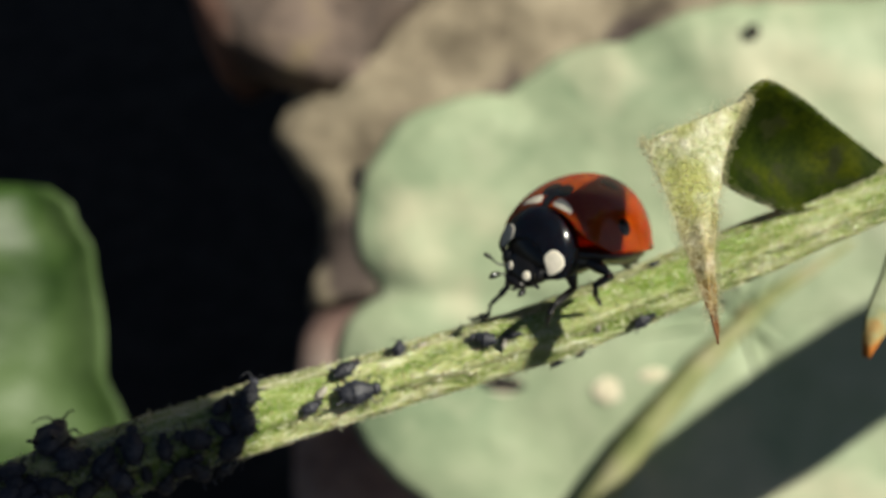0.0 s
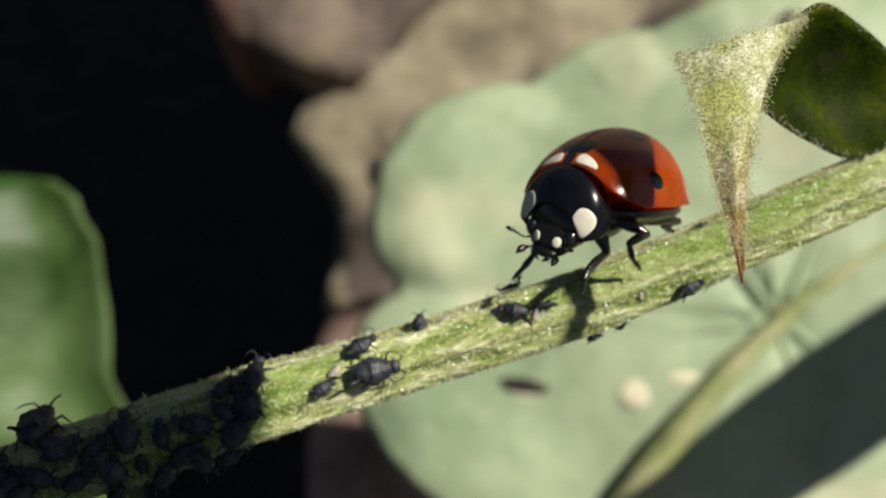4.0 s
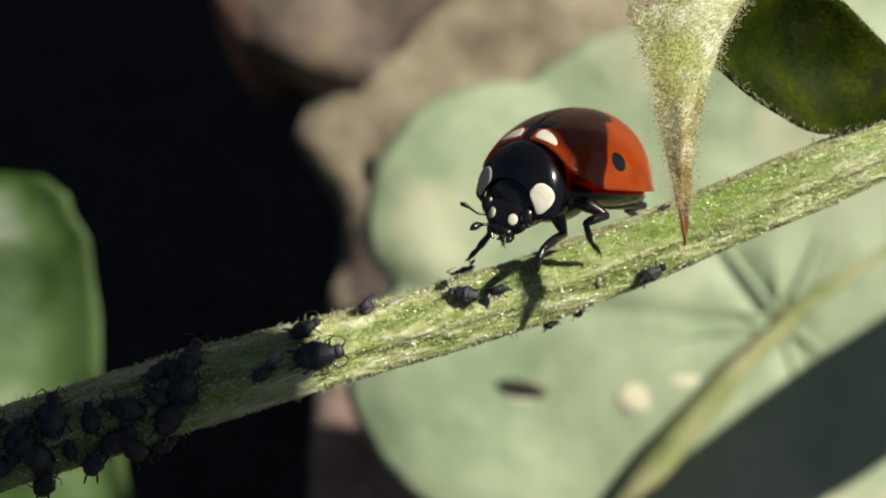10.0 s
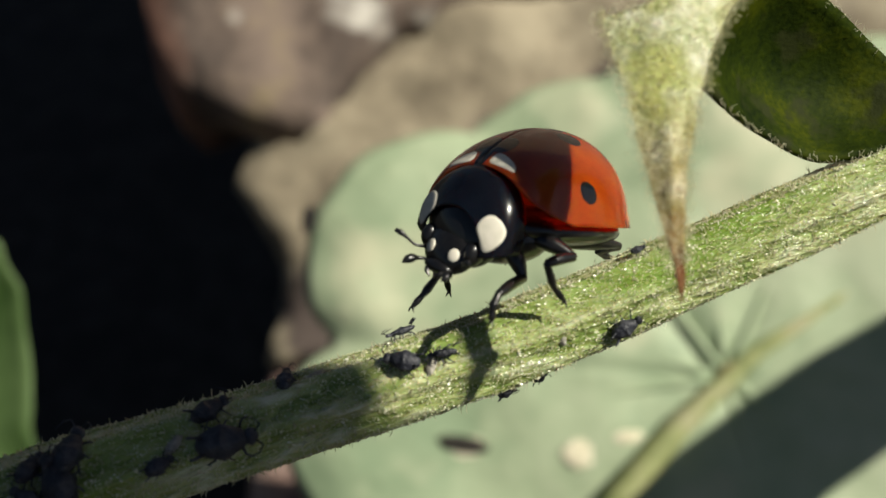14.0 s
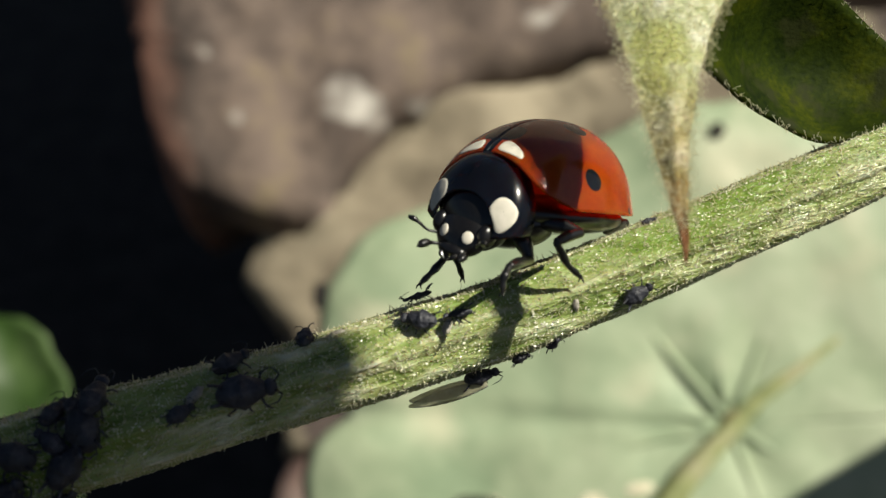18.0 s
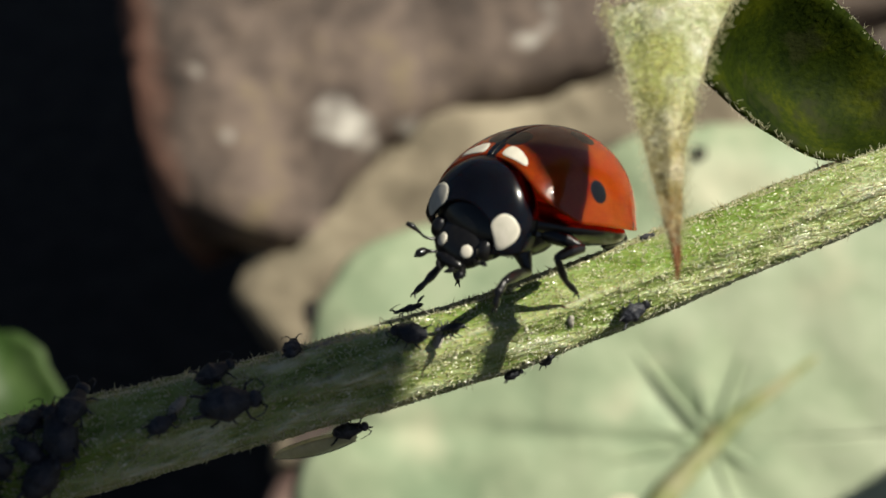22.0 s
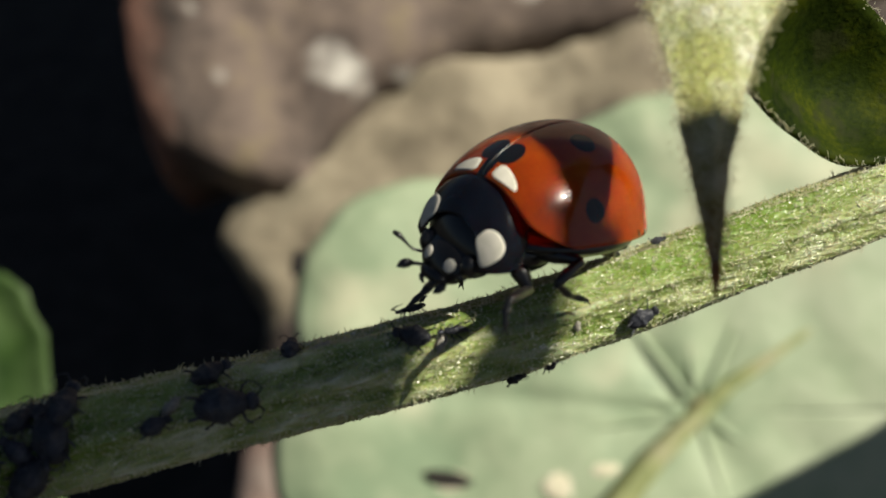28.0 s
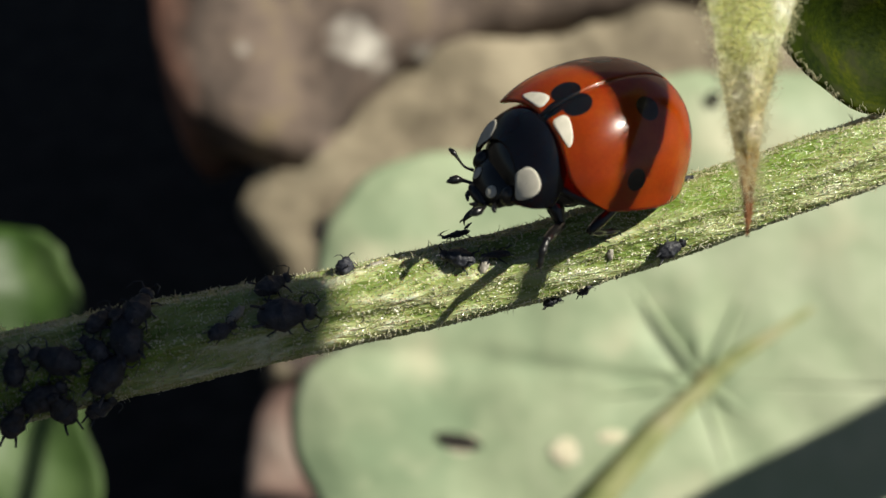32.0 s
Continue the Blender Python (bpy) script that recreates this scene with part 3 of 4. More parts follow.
def build_ground():
    bm = bmesh.new()
    ring = [0, 40, 80, 120, 170, 240, 400, 900, 3000, 20000, 200000]
    n = 48
    loops = [[bm.verts.new((r * math.cos(a), r * math.sin(a) + 60, -6 + (0 if r > 500 else 5 * noise.noise(Vector((r * math.cos(a) / 40, r * math.sin(a) / 40, 3))))))
              for a in np.linspace(0, 2 * math.pi, n, endpoint=False)] for r in ring[1:]]
    mid = bm.verts.new((0, 60, -6))
    for i in range(n):
        bm.faces.new((mid, loops[0][i], loops[0][(i + 1) % n]))
        for a, b in zip(loops, loops[1:]):
            bm.faces.new((a[i], b[i], b[(i + 1) % n], a[(i + 1) % n]))
    tagged(part("ground", bm, M_SOIL), "crumbly garden soil, coloured nearly black for the deep shade under the plants", kind="structure")

    def upper_left(y):
        return float(np.interp(y, [26, 32, 39, 48, 78, 130, 200], [-32, -40, -42.5, -45, -50, -55, -58]) + 1.2 * noise.noise(Vector((y / 5, 0, 9))))

    def upper_low(x):
        return float(np.interp(x, [-40, -33, -19, -9.5, 4.5, 21, 60, 150], [33, 29, 27, 36, 48, 54, 62, 76]) + 1.0 * noise.noise(Vector((x / 5, 3, 9))))

    def lower_left(y):
        return float(np.interp(y, [-90, -48, -20, -8, 4, 20, 27, 33, 60], [-26, -26, -25, -20, -19, -28.5, -27, -22, -22]) + 1.6 * noise.noise(Vector((y / 6, 4, 2))))

    stone_slab("stone_slab", "rough mauve-brown stone with pale and ochre flecks behind the plant", M_ROCK, 420, upper_low, 760, upper_left, -190, 1.0, 3.4)
    stone_slab("tan_stone_slab", "pale tan sandy stone with dark pits, lit by the sun", M_SAND, 260, lambda x: -15 + 3 * noise.noise(Vector((x / 6, 2, 2))), 100, lower_left, -196, 5.0, 3.2)
    stone_slab("pink_stone_slab", "pinkish weathered stone in the gap beside the leaf", M_PINK, 200, lambda x: -130.0, -8,
               lambda y: float(np.interp(y, [-130, -40, -22, -8], [-26, -26, -24, -18])) + 1.5 * noise.noise(Vector((y / 7, 1, 1))), -200, 8.0, 3.0)


# ---- broad leaves round about ----
def build_big_leaf():
    leaf = thing("broad_leaf", "broad pale green lobed leaf, finely veined and blotched, in full sun", "leaf")
    centre = np.array([40.2, -9.8])
    angles = [0, 40, 70, 92, 112, 121, 128, 136, 142, 149, 158, 165, 171, 175, 179, 184, 190, 196, 204, 212, 222, 230, 238, 262, 290, 330, 360]
    radii = [62, 54, 42.5, 39.5, 38, 40.2, 41, 40.6, 45.4, 50, 51.4, 50.5, 49, 45.0, 49.5, 51, 51.2, 50.5, 48.5, 46, 43, 30, 43, 50, 55, 60, 62]

    def height(x, y):
        return 2.2 * noise.noise(Vector((x / 26, y / 26, 7))) + 0.5 * noise.noise(Vector((x / 7, y / 7, 2)))

    ns = 180
    rows = []
    for f in np.linspace(0.01, 1, 40):
        row = []
        for a in np.linspace(0, 360, ns + 1):
            r = f * np.interp(a, angles, radii) * (1 + 0.020 * f * noise.noise(Vector((4 * math.cos(radians(a)), 4 * math.sin(radians(a)), 1))) + 0.010 * f * noise.noise(Vector((14 * math.cos(radians(a)), 14 * math.sin(radians(a)), 5))))
            x, y = centre[0] + r * math.cos(radians(a)), centre[1] + r * math.sin(radians(a))
            fold = -0.9 * math.exp(-((a - 175) / 3.5) ** 2) * f
            bent = a + 9 * noise.noise(Vector((f * 4, a / 60, 6)))
            for turn, deep, wide, reach in ((128, 1.5, 1.7, 9), (186, 0.8, 1.6, 10), (72, 0.9, 1.6, 9), (300, 0.9, 2.0, 9)):
                along, off = r * math.cos(radians(bent - turn)), r * math.sin(radians(bent - turn))
                if along > 0:
                    fold -= deep * math.exp(-(off / (wide + 0.12 * along)) ** 2) * math.exp(-((along - 5) / reach) ** 2)
            row.append((x, y, -100 + height(x, y) + fold - 5 * max(0, f - 0.8) ** 2 * 10))
        rows.append(row)
    part("blade", sheet(rows, 0.35), M_BIG_LEAF, leaf)
    rng = random.Random(4)
    for a in (20, 62, 95, 124, 163, 186, 285, 325):
        reach = 0.9 * np.interp(a, angles, radii)
        line = []
        for f in np.linspace(0, 1, 12):
            b = a + 4 * math.sin(f * 3) * rng.uniform(0.5, 1)
            x, y = centre[0] + f * reach * math.cos(radians(b)), centre[1] + f * reach * math.sin(radians(b))
            line.append((x, y, -100.45 + height(x, y)))
        part("vein", tube(bmesh.new(), line, list(np.linspace(0.7, 0.15, 12)), 6), M_BIG_LEAF, leaf)
    # brown torn hole with its rim, and dry blotches
    for x, y, sx, sy in ((9.7, -17.6, 3.1, 1.0), (41, 26, 0.9, 1.0), (-8, 8, 0.9, 1.6)):
        bm = bmesh.new()
        blob(bm, (x, y, -99.45 + height(x, y)), (sx, sy, 0.25), Matrix.Rotation(radians(-9), 3, "Z"), 18, 8,
             lambda p: p * (1 + 0.25 * noise.noise(p * 2.5)))
        part("dead_patch", bm, M_SOIL, leaf, "dark dead patch eaten into the leaf")
    for x, y, sx, sy, material, name in ((9.9, -18.0, 3.9, 1.5, M_DRY, "dry_patch"), (23.5, -18.5, 2.4, 1.7, M_DRY, "dry_patch"), (28.6, -16.6, 1.8, 0.8, M_DRY, "dry_patch"), (40.6, -9.0, 2.0, 1.1, M_NODE, "node")):
        bm = bmesh.new()
        blob(bm, (x, y, -99.75 + height(x, y)), (sx, sy, 0.22 if name == "dry_patch" else 1.0), Matrix.Rotation(radians(24 if name == "node" else 4), 3, "Z"), 22, 8,
             lambda p: p * (1 + 0.35 * noise.noise(p * 2.2)))
        part(name, bm, material, leaf, "brown withered joint of the veins" if name == "node" else "pale dried patch")
    stalk = curve([(66, 6, -100.6), (46, -5, -99.8), (40.2, -9.8, -99.2), (30, -20, -98.4), (22, -31, -98.0), (10, -50, -100), (-6, -110, -130), (-14, -230, -205)], 24)
    part("stalk", tube(bmesh.new(), stalk, list(np.interp(np.linspace(0, 1, 24), [0, 0.08, 0.13, 0.2, 1], [0.4, 0.9, 1.5, 2.1, 2.4])), 10), M_VEIN, leaf, "yellow-green leaf stalk")
    leaf.matrix_world = STEM
    lower = thing("lower_leaf", "pale green leaf below the stalk, half in shadow", "leaf")
    rows = []
    for v in np.linspace(0, 1, 26):
        row = []
        for u in np.linspace(0, 1, 30):
            x, y = 22 + 75 * u, -75 + (50 + 24 * u) * v
            row.append((x, y, -116 + 2.5 * noise.noise(Vector((x / 18, y / 18, 4))) + 6 * v))
        rows.append(row)
    part("blade", sheet(rows, 0.35), M_BIG_LEAF, lower)
    part("stalk", tube(bmesh.new(), curve([(60, -70, -116), (58, -110, -130), (50, -235, -200)], 10), [1.3] * 10, 8), M_VEIN, lower)
    lower.matrix_world = STEM
    green = thing("green_leaf", "fresh green upright leaf beside the dark gap, out of focus", "leaf")
    rows = []
    for v in np.linspace(0, 1, 36):
        y = 6.6 - 58 * v + 1.5 * noise.noise(Vector((v * 8, 4, 1)))
        right = float(np.interp(v, [0, 0.03, 0.1, 0.3, 0.5, 0.62, 0.8, 1], [-45, -41.5, -40.0, -38.8, -36.8, -34.8, -35.2, -39])) + 1.6 * noise.noise(Vector((v * 9, 2, 8)))
        rows.append([(-95 + (right + 95) * u, y + 1.2 * math.sin(u * 9) * (1 - v) - 2 * (1 - u), -95 + 3 * math.sin(u * 11 + 1) + 1.5 * noise.noise(Vector((u * 9, v * 5, 3)))) for u in np.linspace(0, 1, 40)])
    part("blade", sheet(rows, 0.3), M_GREEN, green)
    part("stalk", tube(bmesh.new(), curve([(-55, -48, -95), (-60, -85, -110), (-66, -230, -205)], 10), [1.4] * 10, 8), M_VEIN, green)
    return green


def shade_leaf(name, label, corner_rows, back):
    """A leaf out of sight towards the sun: the place that it shades, in stem space, moved back along the light."""
    leaf = thing(name, label, "leaf")
    rows = [[Vector(p) + TO_SUN * (back + 1.5 * math.sin(2.0 * k + n)) for k, p in enumerate(r)] for n, r in enumerate(corner_rows)]
    part("blade", sheet(rows, 0.3), M_THICK, leaf)
    leaf.matrix_world = STEM
    return leaf


def build_shade():
    # unseen blade, added only to cast the shadow band below the leaf stalk
    rows = []
    for u in np.linspace(-0.6, 2.2, 30):
        x, y = 28 + 30 * u, -33 + 20 * u
        half = 6.4 + 0.9 * math.sin(3 * u)
        rows.append([(x + 0.55 * half * k, y - 0.83 * half * k, -105) for k in np.linspace(-1, 1, 6)])
    return shade_leaf("hanging_blade", "unseen narrow leaf blade, added to cast a shadow band on the broad leaf", rows, 90)


# ---- the stem ----
AX = [-190, -120, -60, -30, -13.7, -7.7, -1.7, 4.3, 10.3, 15.7, 30, 41, 50, 56, 60]
AY = [-290, -98, -23, -12.6, -7.25, -5.35, -3.62, -1.72, 0.72, 3.05, 9.4, 16, 34, 66, 110]
AZ = [-150, -40, 9, 4.5, 1.2, 0.4, 0, 0, 0, 0, -1, -2, -3, -5, -10]
AR = [1.7, 1.6, 1.5, 1.45, 1.38, 1.36, 1.2, 1.22, 1.14, 1.06, 1.05, 1.02, 1.0, 0.95, 0.9]
AXIS = curve(list(zip(AX, AY, AZ)), 700)


def stem_at(x):
    """The stem's middle, its way and its radius, for the place along x."""
    k = int(np.clip(np.searchsorted(AXIS[:, 0], x), 1, len(AXIS) - 2))
    w = (x - AXIS[k - 1, 0]) / (AXIS[k, 0] - AXIS[k - 1, 0])
    way = AXIS[k + 1] - AXIS[k - 1]
    return AXIS[k - 1] * (1 - w) + AXIS[k] * w, way / np.linalg.norm(way), float(np.interp(x, AX, AR))


def ridge(x, a):
    """The stem's ribbed outline: a factor of the radius at the angle a round it."""
    return 1 + 0.075 * math.cos(7 * a + 0.4) + 0.022 * math.cos(13 * a + 1) + 0.05 * noise.noise(Vector((x * 0.55, math.cos(a) * 1.6, math.sin(a) * 1.6))) \
        + 0.03 * noise.noise(Vector((x * 2.2, math.cos(a) * 5, math.sin(a) * 5)))


def round_stem(x, a, out=0.0):
    """A point on the stem's skin and the way out of it; a = 0 faces the viewer, 90 is the upper side."""
    mid, way, r = stem_at(x)
    front = np.array([0, 0, 1.0]) - way * way[2]
    front /= np.linalg.norm(front)
    top = np.cross(front, way)
    if top[1] < 0:
        top = -top
    n = front * math.cos(a) + top * math.sin(a)
    return mid + n * (r * ridge(x, a) + out), n, way


def build_stem():
    stem = thing("plant_stem", "ribbed pale green stem with short whitish hairs, crowded with aphids", "plant stem")
    bm = bmesh.new()
    xs = np.r_[np.linspace(-120, -26, 60), np.linspace(-25.6, 27, 330), np.linspace(28, 59.9, 60)]
    seg = 64
    rings = [[bm.verts.new(round_stem(x, a)[0]) for a in np.linspace(0, 2 * math.pi, seg, endpoint=False)] for x in xs]
    for a, b in zip(rings, rings[1:]):
        for i in range(seg):
            bm.faces.new((a[i], a[(i + 1) % seg], b[(i + 1) % seg], b[i]))
    bmesh.ops.recalc_face_normals(bm, faces=bm.faces[:])
    part("stalk", bm, M_STEM, stem)
    rng = np.random.default_rng(2)
    roots, ways, lengths = [], [], []
    for _ in range(21000):
        x, a = rng.uniform(-26, 27), rng.uniform(-1.5, 2.3)
        p, n, way = round_stem(x, a, -0.01)
        roots.append(p)
        ways.append(n + 0.75 * rng.normal(size=3))
        lengths.append(rng.uniform(0.05, 0.15) * (2.3 if rng.random() < 0.12 else 1))
    hair_mesh("hairs", roots, ways, lengths, 0.016, M_HAIR, stem, "short whitish hairs of the stem")
    verts, faces = [], []
    for _ in range(12000):
        x, a = rng.uniform(-26, 27), rng.uniform(-1.9, 2.1)
        p, n, way = round_stem(x, a, 0.0)
        side = np.cross(n, way)
        u, v, w = rng.uniform(0.016, 0.038, 3) * (1.6 if rng.random() < 0.05 else 1)
        k = len(verts)
        verts += [p + way * u * 1.5, p + side * v, p - way * u * 1.5, p - side * v, p + n * w + way * rng.normal() * 0.02]
        faces += [(k, k + 1, k + 4), (k + 1, k + 2, k + 4), (k + 2, k + 3, k + 4), (k + 3, k, k + 4)]
    mesh = bpy.data.meshes.new("wart_crust")
    mesh.from_pydata((np.array(verts) / 1000).tolist(), [], faces)
    mesh.materials.append(M_GRAIN)
    grains = new("wart_crust", mesh)
    grains.parent = stem
    tagged(grains, "tiny glistening warts of the stem", kind="stuff")
    return stem


HINGE = at(18.5, 4.8, 0)      # where the curled leaf joins the stem


def build_curled_leaf():
    leaf = thing("curled_leaf", "small curled felted leaf with a dry brown tip beside the stem", "leaf")
    n, m = 34, 16
    # the hanging, folded point
    left = curve([(6.95, 7.02, 4.90), (7.36, 5.15, 5.50), (7.80, 2.98, 5.90), (8.22, 1.11, 6.20), (8.58, -0.55, 6.20)], n)
    right = curve([(11.15, 8.30, 4.60), (10.30, 7.10, 5.00), (9.75, 6.00, 5.40), (9.20, 4.35, 5.80), (8.82, 2.50, 6.10), (8.72, 0.75, 6.15), (8.63, -0.55, 6.20)], n)

    def spike(k0, k1):
        """The rolled point: a felted front and a deeper back, closed like a cornet."""
        rows = []
        for k in range(k0, k1):
            row = []
            w = np.linalg.norm(right[k] - left[k])
            for u in np.r_[np.linspace(0, 1, m), np.linspace(0.94, 0, m)]:
                p = left[k] * (1 - u) + right[k] * u
                side = 0.10 if len(row) < m else -0.45
                bulge = side * w * math.sin(math.pi * u) - 0.01 * w * (1 - u) + 0.10 * noise.noise(Vector((u * 3, k / 4, 1 + side)))
                row.append(p + np.array([0.07 * noise.noise(Vector((k / 2, u * 2, 4))), 0, bulge]))
            rows.append(row)
        return rows
    part("point", sheet(spike(0, n)), M_LEAF_PALE, leaf, "pale felted folded point with a dry brown end")
    # the rest of the blade, seen from below, back to the stem
    top = curve([(10.85, 8.12, 4.60), (12.3, 8.95, 3.20), (14.7, 8.35, 1.00), (16.7, 7.1, -0.20), (18.75, 5.3, -0.30)], n)
    low = curve([(10.05, 5.60, 3.00), (12.40, 4.50, 1.20), (14.10, 3.85, 0.70), (15.65, 4.05, 0.60), (18.49, 4.62, 0.40)], n)
    rows = []
    for k in range(n):
        row = []
        for u in np.linspace(0, 1, m):
            p = top[k] * (1 - u) + low[k] * u
            row.append(p + np.array([0, 0, -1.5 * math.sin(math.pi * u) * math.sin(math.pi * min(1, k / n + 0.15)) + 0.08 * noise.noise(Vector((u * 4, k / 5, 2)))]))
        rows.append(row)
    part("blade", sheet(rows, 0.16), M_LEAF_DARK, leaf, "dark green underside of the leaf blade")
    rng = np.random.default_rng(8)
    roots, ways, lengths = [], [], []
    pale = spike(0, n)
    for _ in range(9000):
        k, j = int((n - 4) * rng.random() ** 1.7), rng.integers(0, m)
        if rng.random() < 0.3:
            j = rng.choice([0, m - 1])
        p = np.array(pale[k][j]) + rng.normal(size=3) * np.array([0.12, 0.16, 0.02])
        roots.append(p)
        ways.append(np.array([(j / (m - 1) - 0.5) * 1.6, -0.25, 0.8]) + 0.5 * rng.normal(size=3))
        lengths.append(rng.uniform(0.05, 0.14))
    for edge in (low, top):
        for _ in range(170):
            p = edge[rng.integers(0, n)] + rng.normal(size=3) * 0.07
            roots.append(p)
            ways.append(np.array([0, -0.8 if edge is low else 0.8, 0.3]) + 0.5 * rng.normal(size=3))
            lengths.append(rng.uniform(0.1, 0.28))
    hair_mesh("felt_hairs", roots, ways, lengths, 0.010, M_HAIR, leaf, "fine white felt of the leaf")
    return leaf


def build_leaf_point():
    """The small hanging point of a second leaf farther up the stem."""
    leaf = thing("leaf_point", "small pale hanging leaf point with a yellow end", "leaf")
    left = curve([(19.40, 3.60, -1.20), (18.70, 1.00, -1.00), (17.90, -1.20, -0.80), (17.95, -2.70, -0.80)], 20)
    right = curve([(21.40, 4.20, -1.40), (20.40, 1.00, -1.10), (18.90, -1.50, -0.80), (18.05, -2.75, -0.80)], 20)
    rows = [[left[k] * (1 - u) + right[k] * u + np.array([0, 0, 0.25 * math.sin(math.pi * u)]) for u in np.linspace(0, 1, 9)] for k in range(20)]
    part("blade", sheet(rows, 0.12), M_POINT, leaf)
    return leaf


# ---- the ladybird ----
def shell_point(th, ph):
    """A point of the domed wing cases: th runs from the front end to the rear, ph down from the seam to the side margin."""
    front = th < math.pi / 2
    s = math.sin(th) ** (0.9 if front else 0.9 + 0.28 * (th / math.pi - 0.5) * 2)
    broad = math.sin(th) ** (0.60 if front else 0.9 + 0.7 * (th / math.pi - 0.5) * 2)
    return Vector((-0.93 + (3.42 if front else 3.02) * math.cos(th), 2.66 * broad * math.sin(ph), 0.99 + 2.74 * s * math.cos(ph) * (1 - 0.05 * math.cos(th))))


def shield_point(v, ph):
    """A point of the arched neck shield: v runs from its hind margin to the front one, ph degrees down from the middle to a side."""
    p = radians(ph)
    rear = Vector((1.86 - 0.38 * (1 - math.cos(p)), 1.68 * math.sin(p), 0.72 + 1.78 * math.cos(p)))
    fore = Vector((2.66 - 0.36 * (1 - math.cos(p)), 1.02 * math.sin(p), 0.06 + 0.94 * math.cos(p)))
    return rear * (1 - v) + fore * v + 0.30 * math.sin(math.pi * v) * Vector((0.55, 0.55 * math.sin(p), 0.8 * math.cos(p)))


def inlay(corners, place, out, n=10):
    """A thin mark laid on a curved skin: its four rounded corners in the skin's own coordinates, place(a, b) a point of the skin, out the way off it."""
    a, b, c, d = [Vector(k) for k in corners]
    rows = []
    for r in np.linspace(0.02, 1, n):
        row = []
        for w in np.linspace(0, 2 * math.pi, 33):
            x, y = math.cos(w), math.sin(w)
            grow = float(r) / (abs(x) ** 3.2 + abs(y) ** 3.2) ** (1 / 3.2)
            u, v = 0.5 + 0.5 * x * grow, 0.5 + 0.5 * y * grow
            k = (a * (1 - u) + b * u) * (1 - v) + (d * (1 - u) + c * u) * v
            p = place(k.x, k.y)
            row.append(p + out(p) * (0.022 if r < 0.9 else 0.004))
        rows.append(row)
    return sheet(rows)


def limb(name, points, radii, parent, seg=10):
    n = 6 * len(points)
    return part(name, tube(bmesh.new(), curve(points, n), np.interp(np.linspace(0, 1, n), np.linspace(0, 1, len(radii)), radii), seg), M_CHITIN, parent)


def build_leg(bug, hip, knee, ankle, toe, foot):
    """A leg in thigh, shin and foot; the bends are rounded. Returns it with its hip and foot, in the beetle's space."""
    hip, knee, ankle, toe, foot = [np.array(p, float) for p in (hip, knee, ankle, toe, foot)]
    leg = limb("leg", [hip, hip * 0.5 + knee * 0.5 + [0, 0, 0.06], knee], [0.19, 0.25, 0.26, 0.19, 0.12], bug)
    limb("shin", [knee + (hip - knee) * 0.02, knee * 0.5 + ankle * 0.5 + [0.03, 0, 0.03], ankle], [0.14, 0.15, 0.16, 0.15, 0.11], leg)
    limb("tarsus", [ankle, ankle * 0.5 + toe * 0.5, toe, toe * 0.45 + foot * 0.55, foot], [0.10, 0.11, 0.13, 0.08, 0.10, 0.05], leg, 8)
    for k in (-0.07, 0.07):
        limb("claw", [foot - (foot - toe) * 0.1, foot + [0.03, k, -0.06], foot + [0.02, 1.4 * k, -0.13]], [0.035, 0.03, 0.01], leg, 6)
    return leg, Vector(hip), Vector(foot)


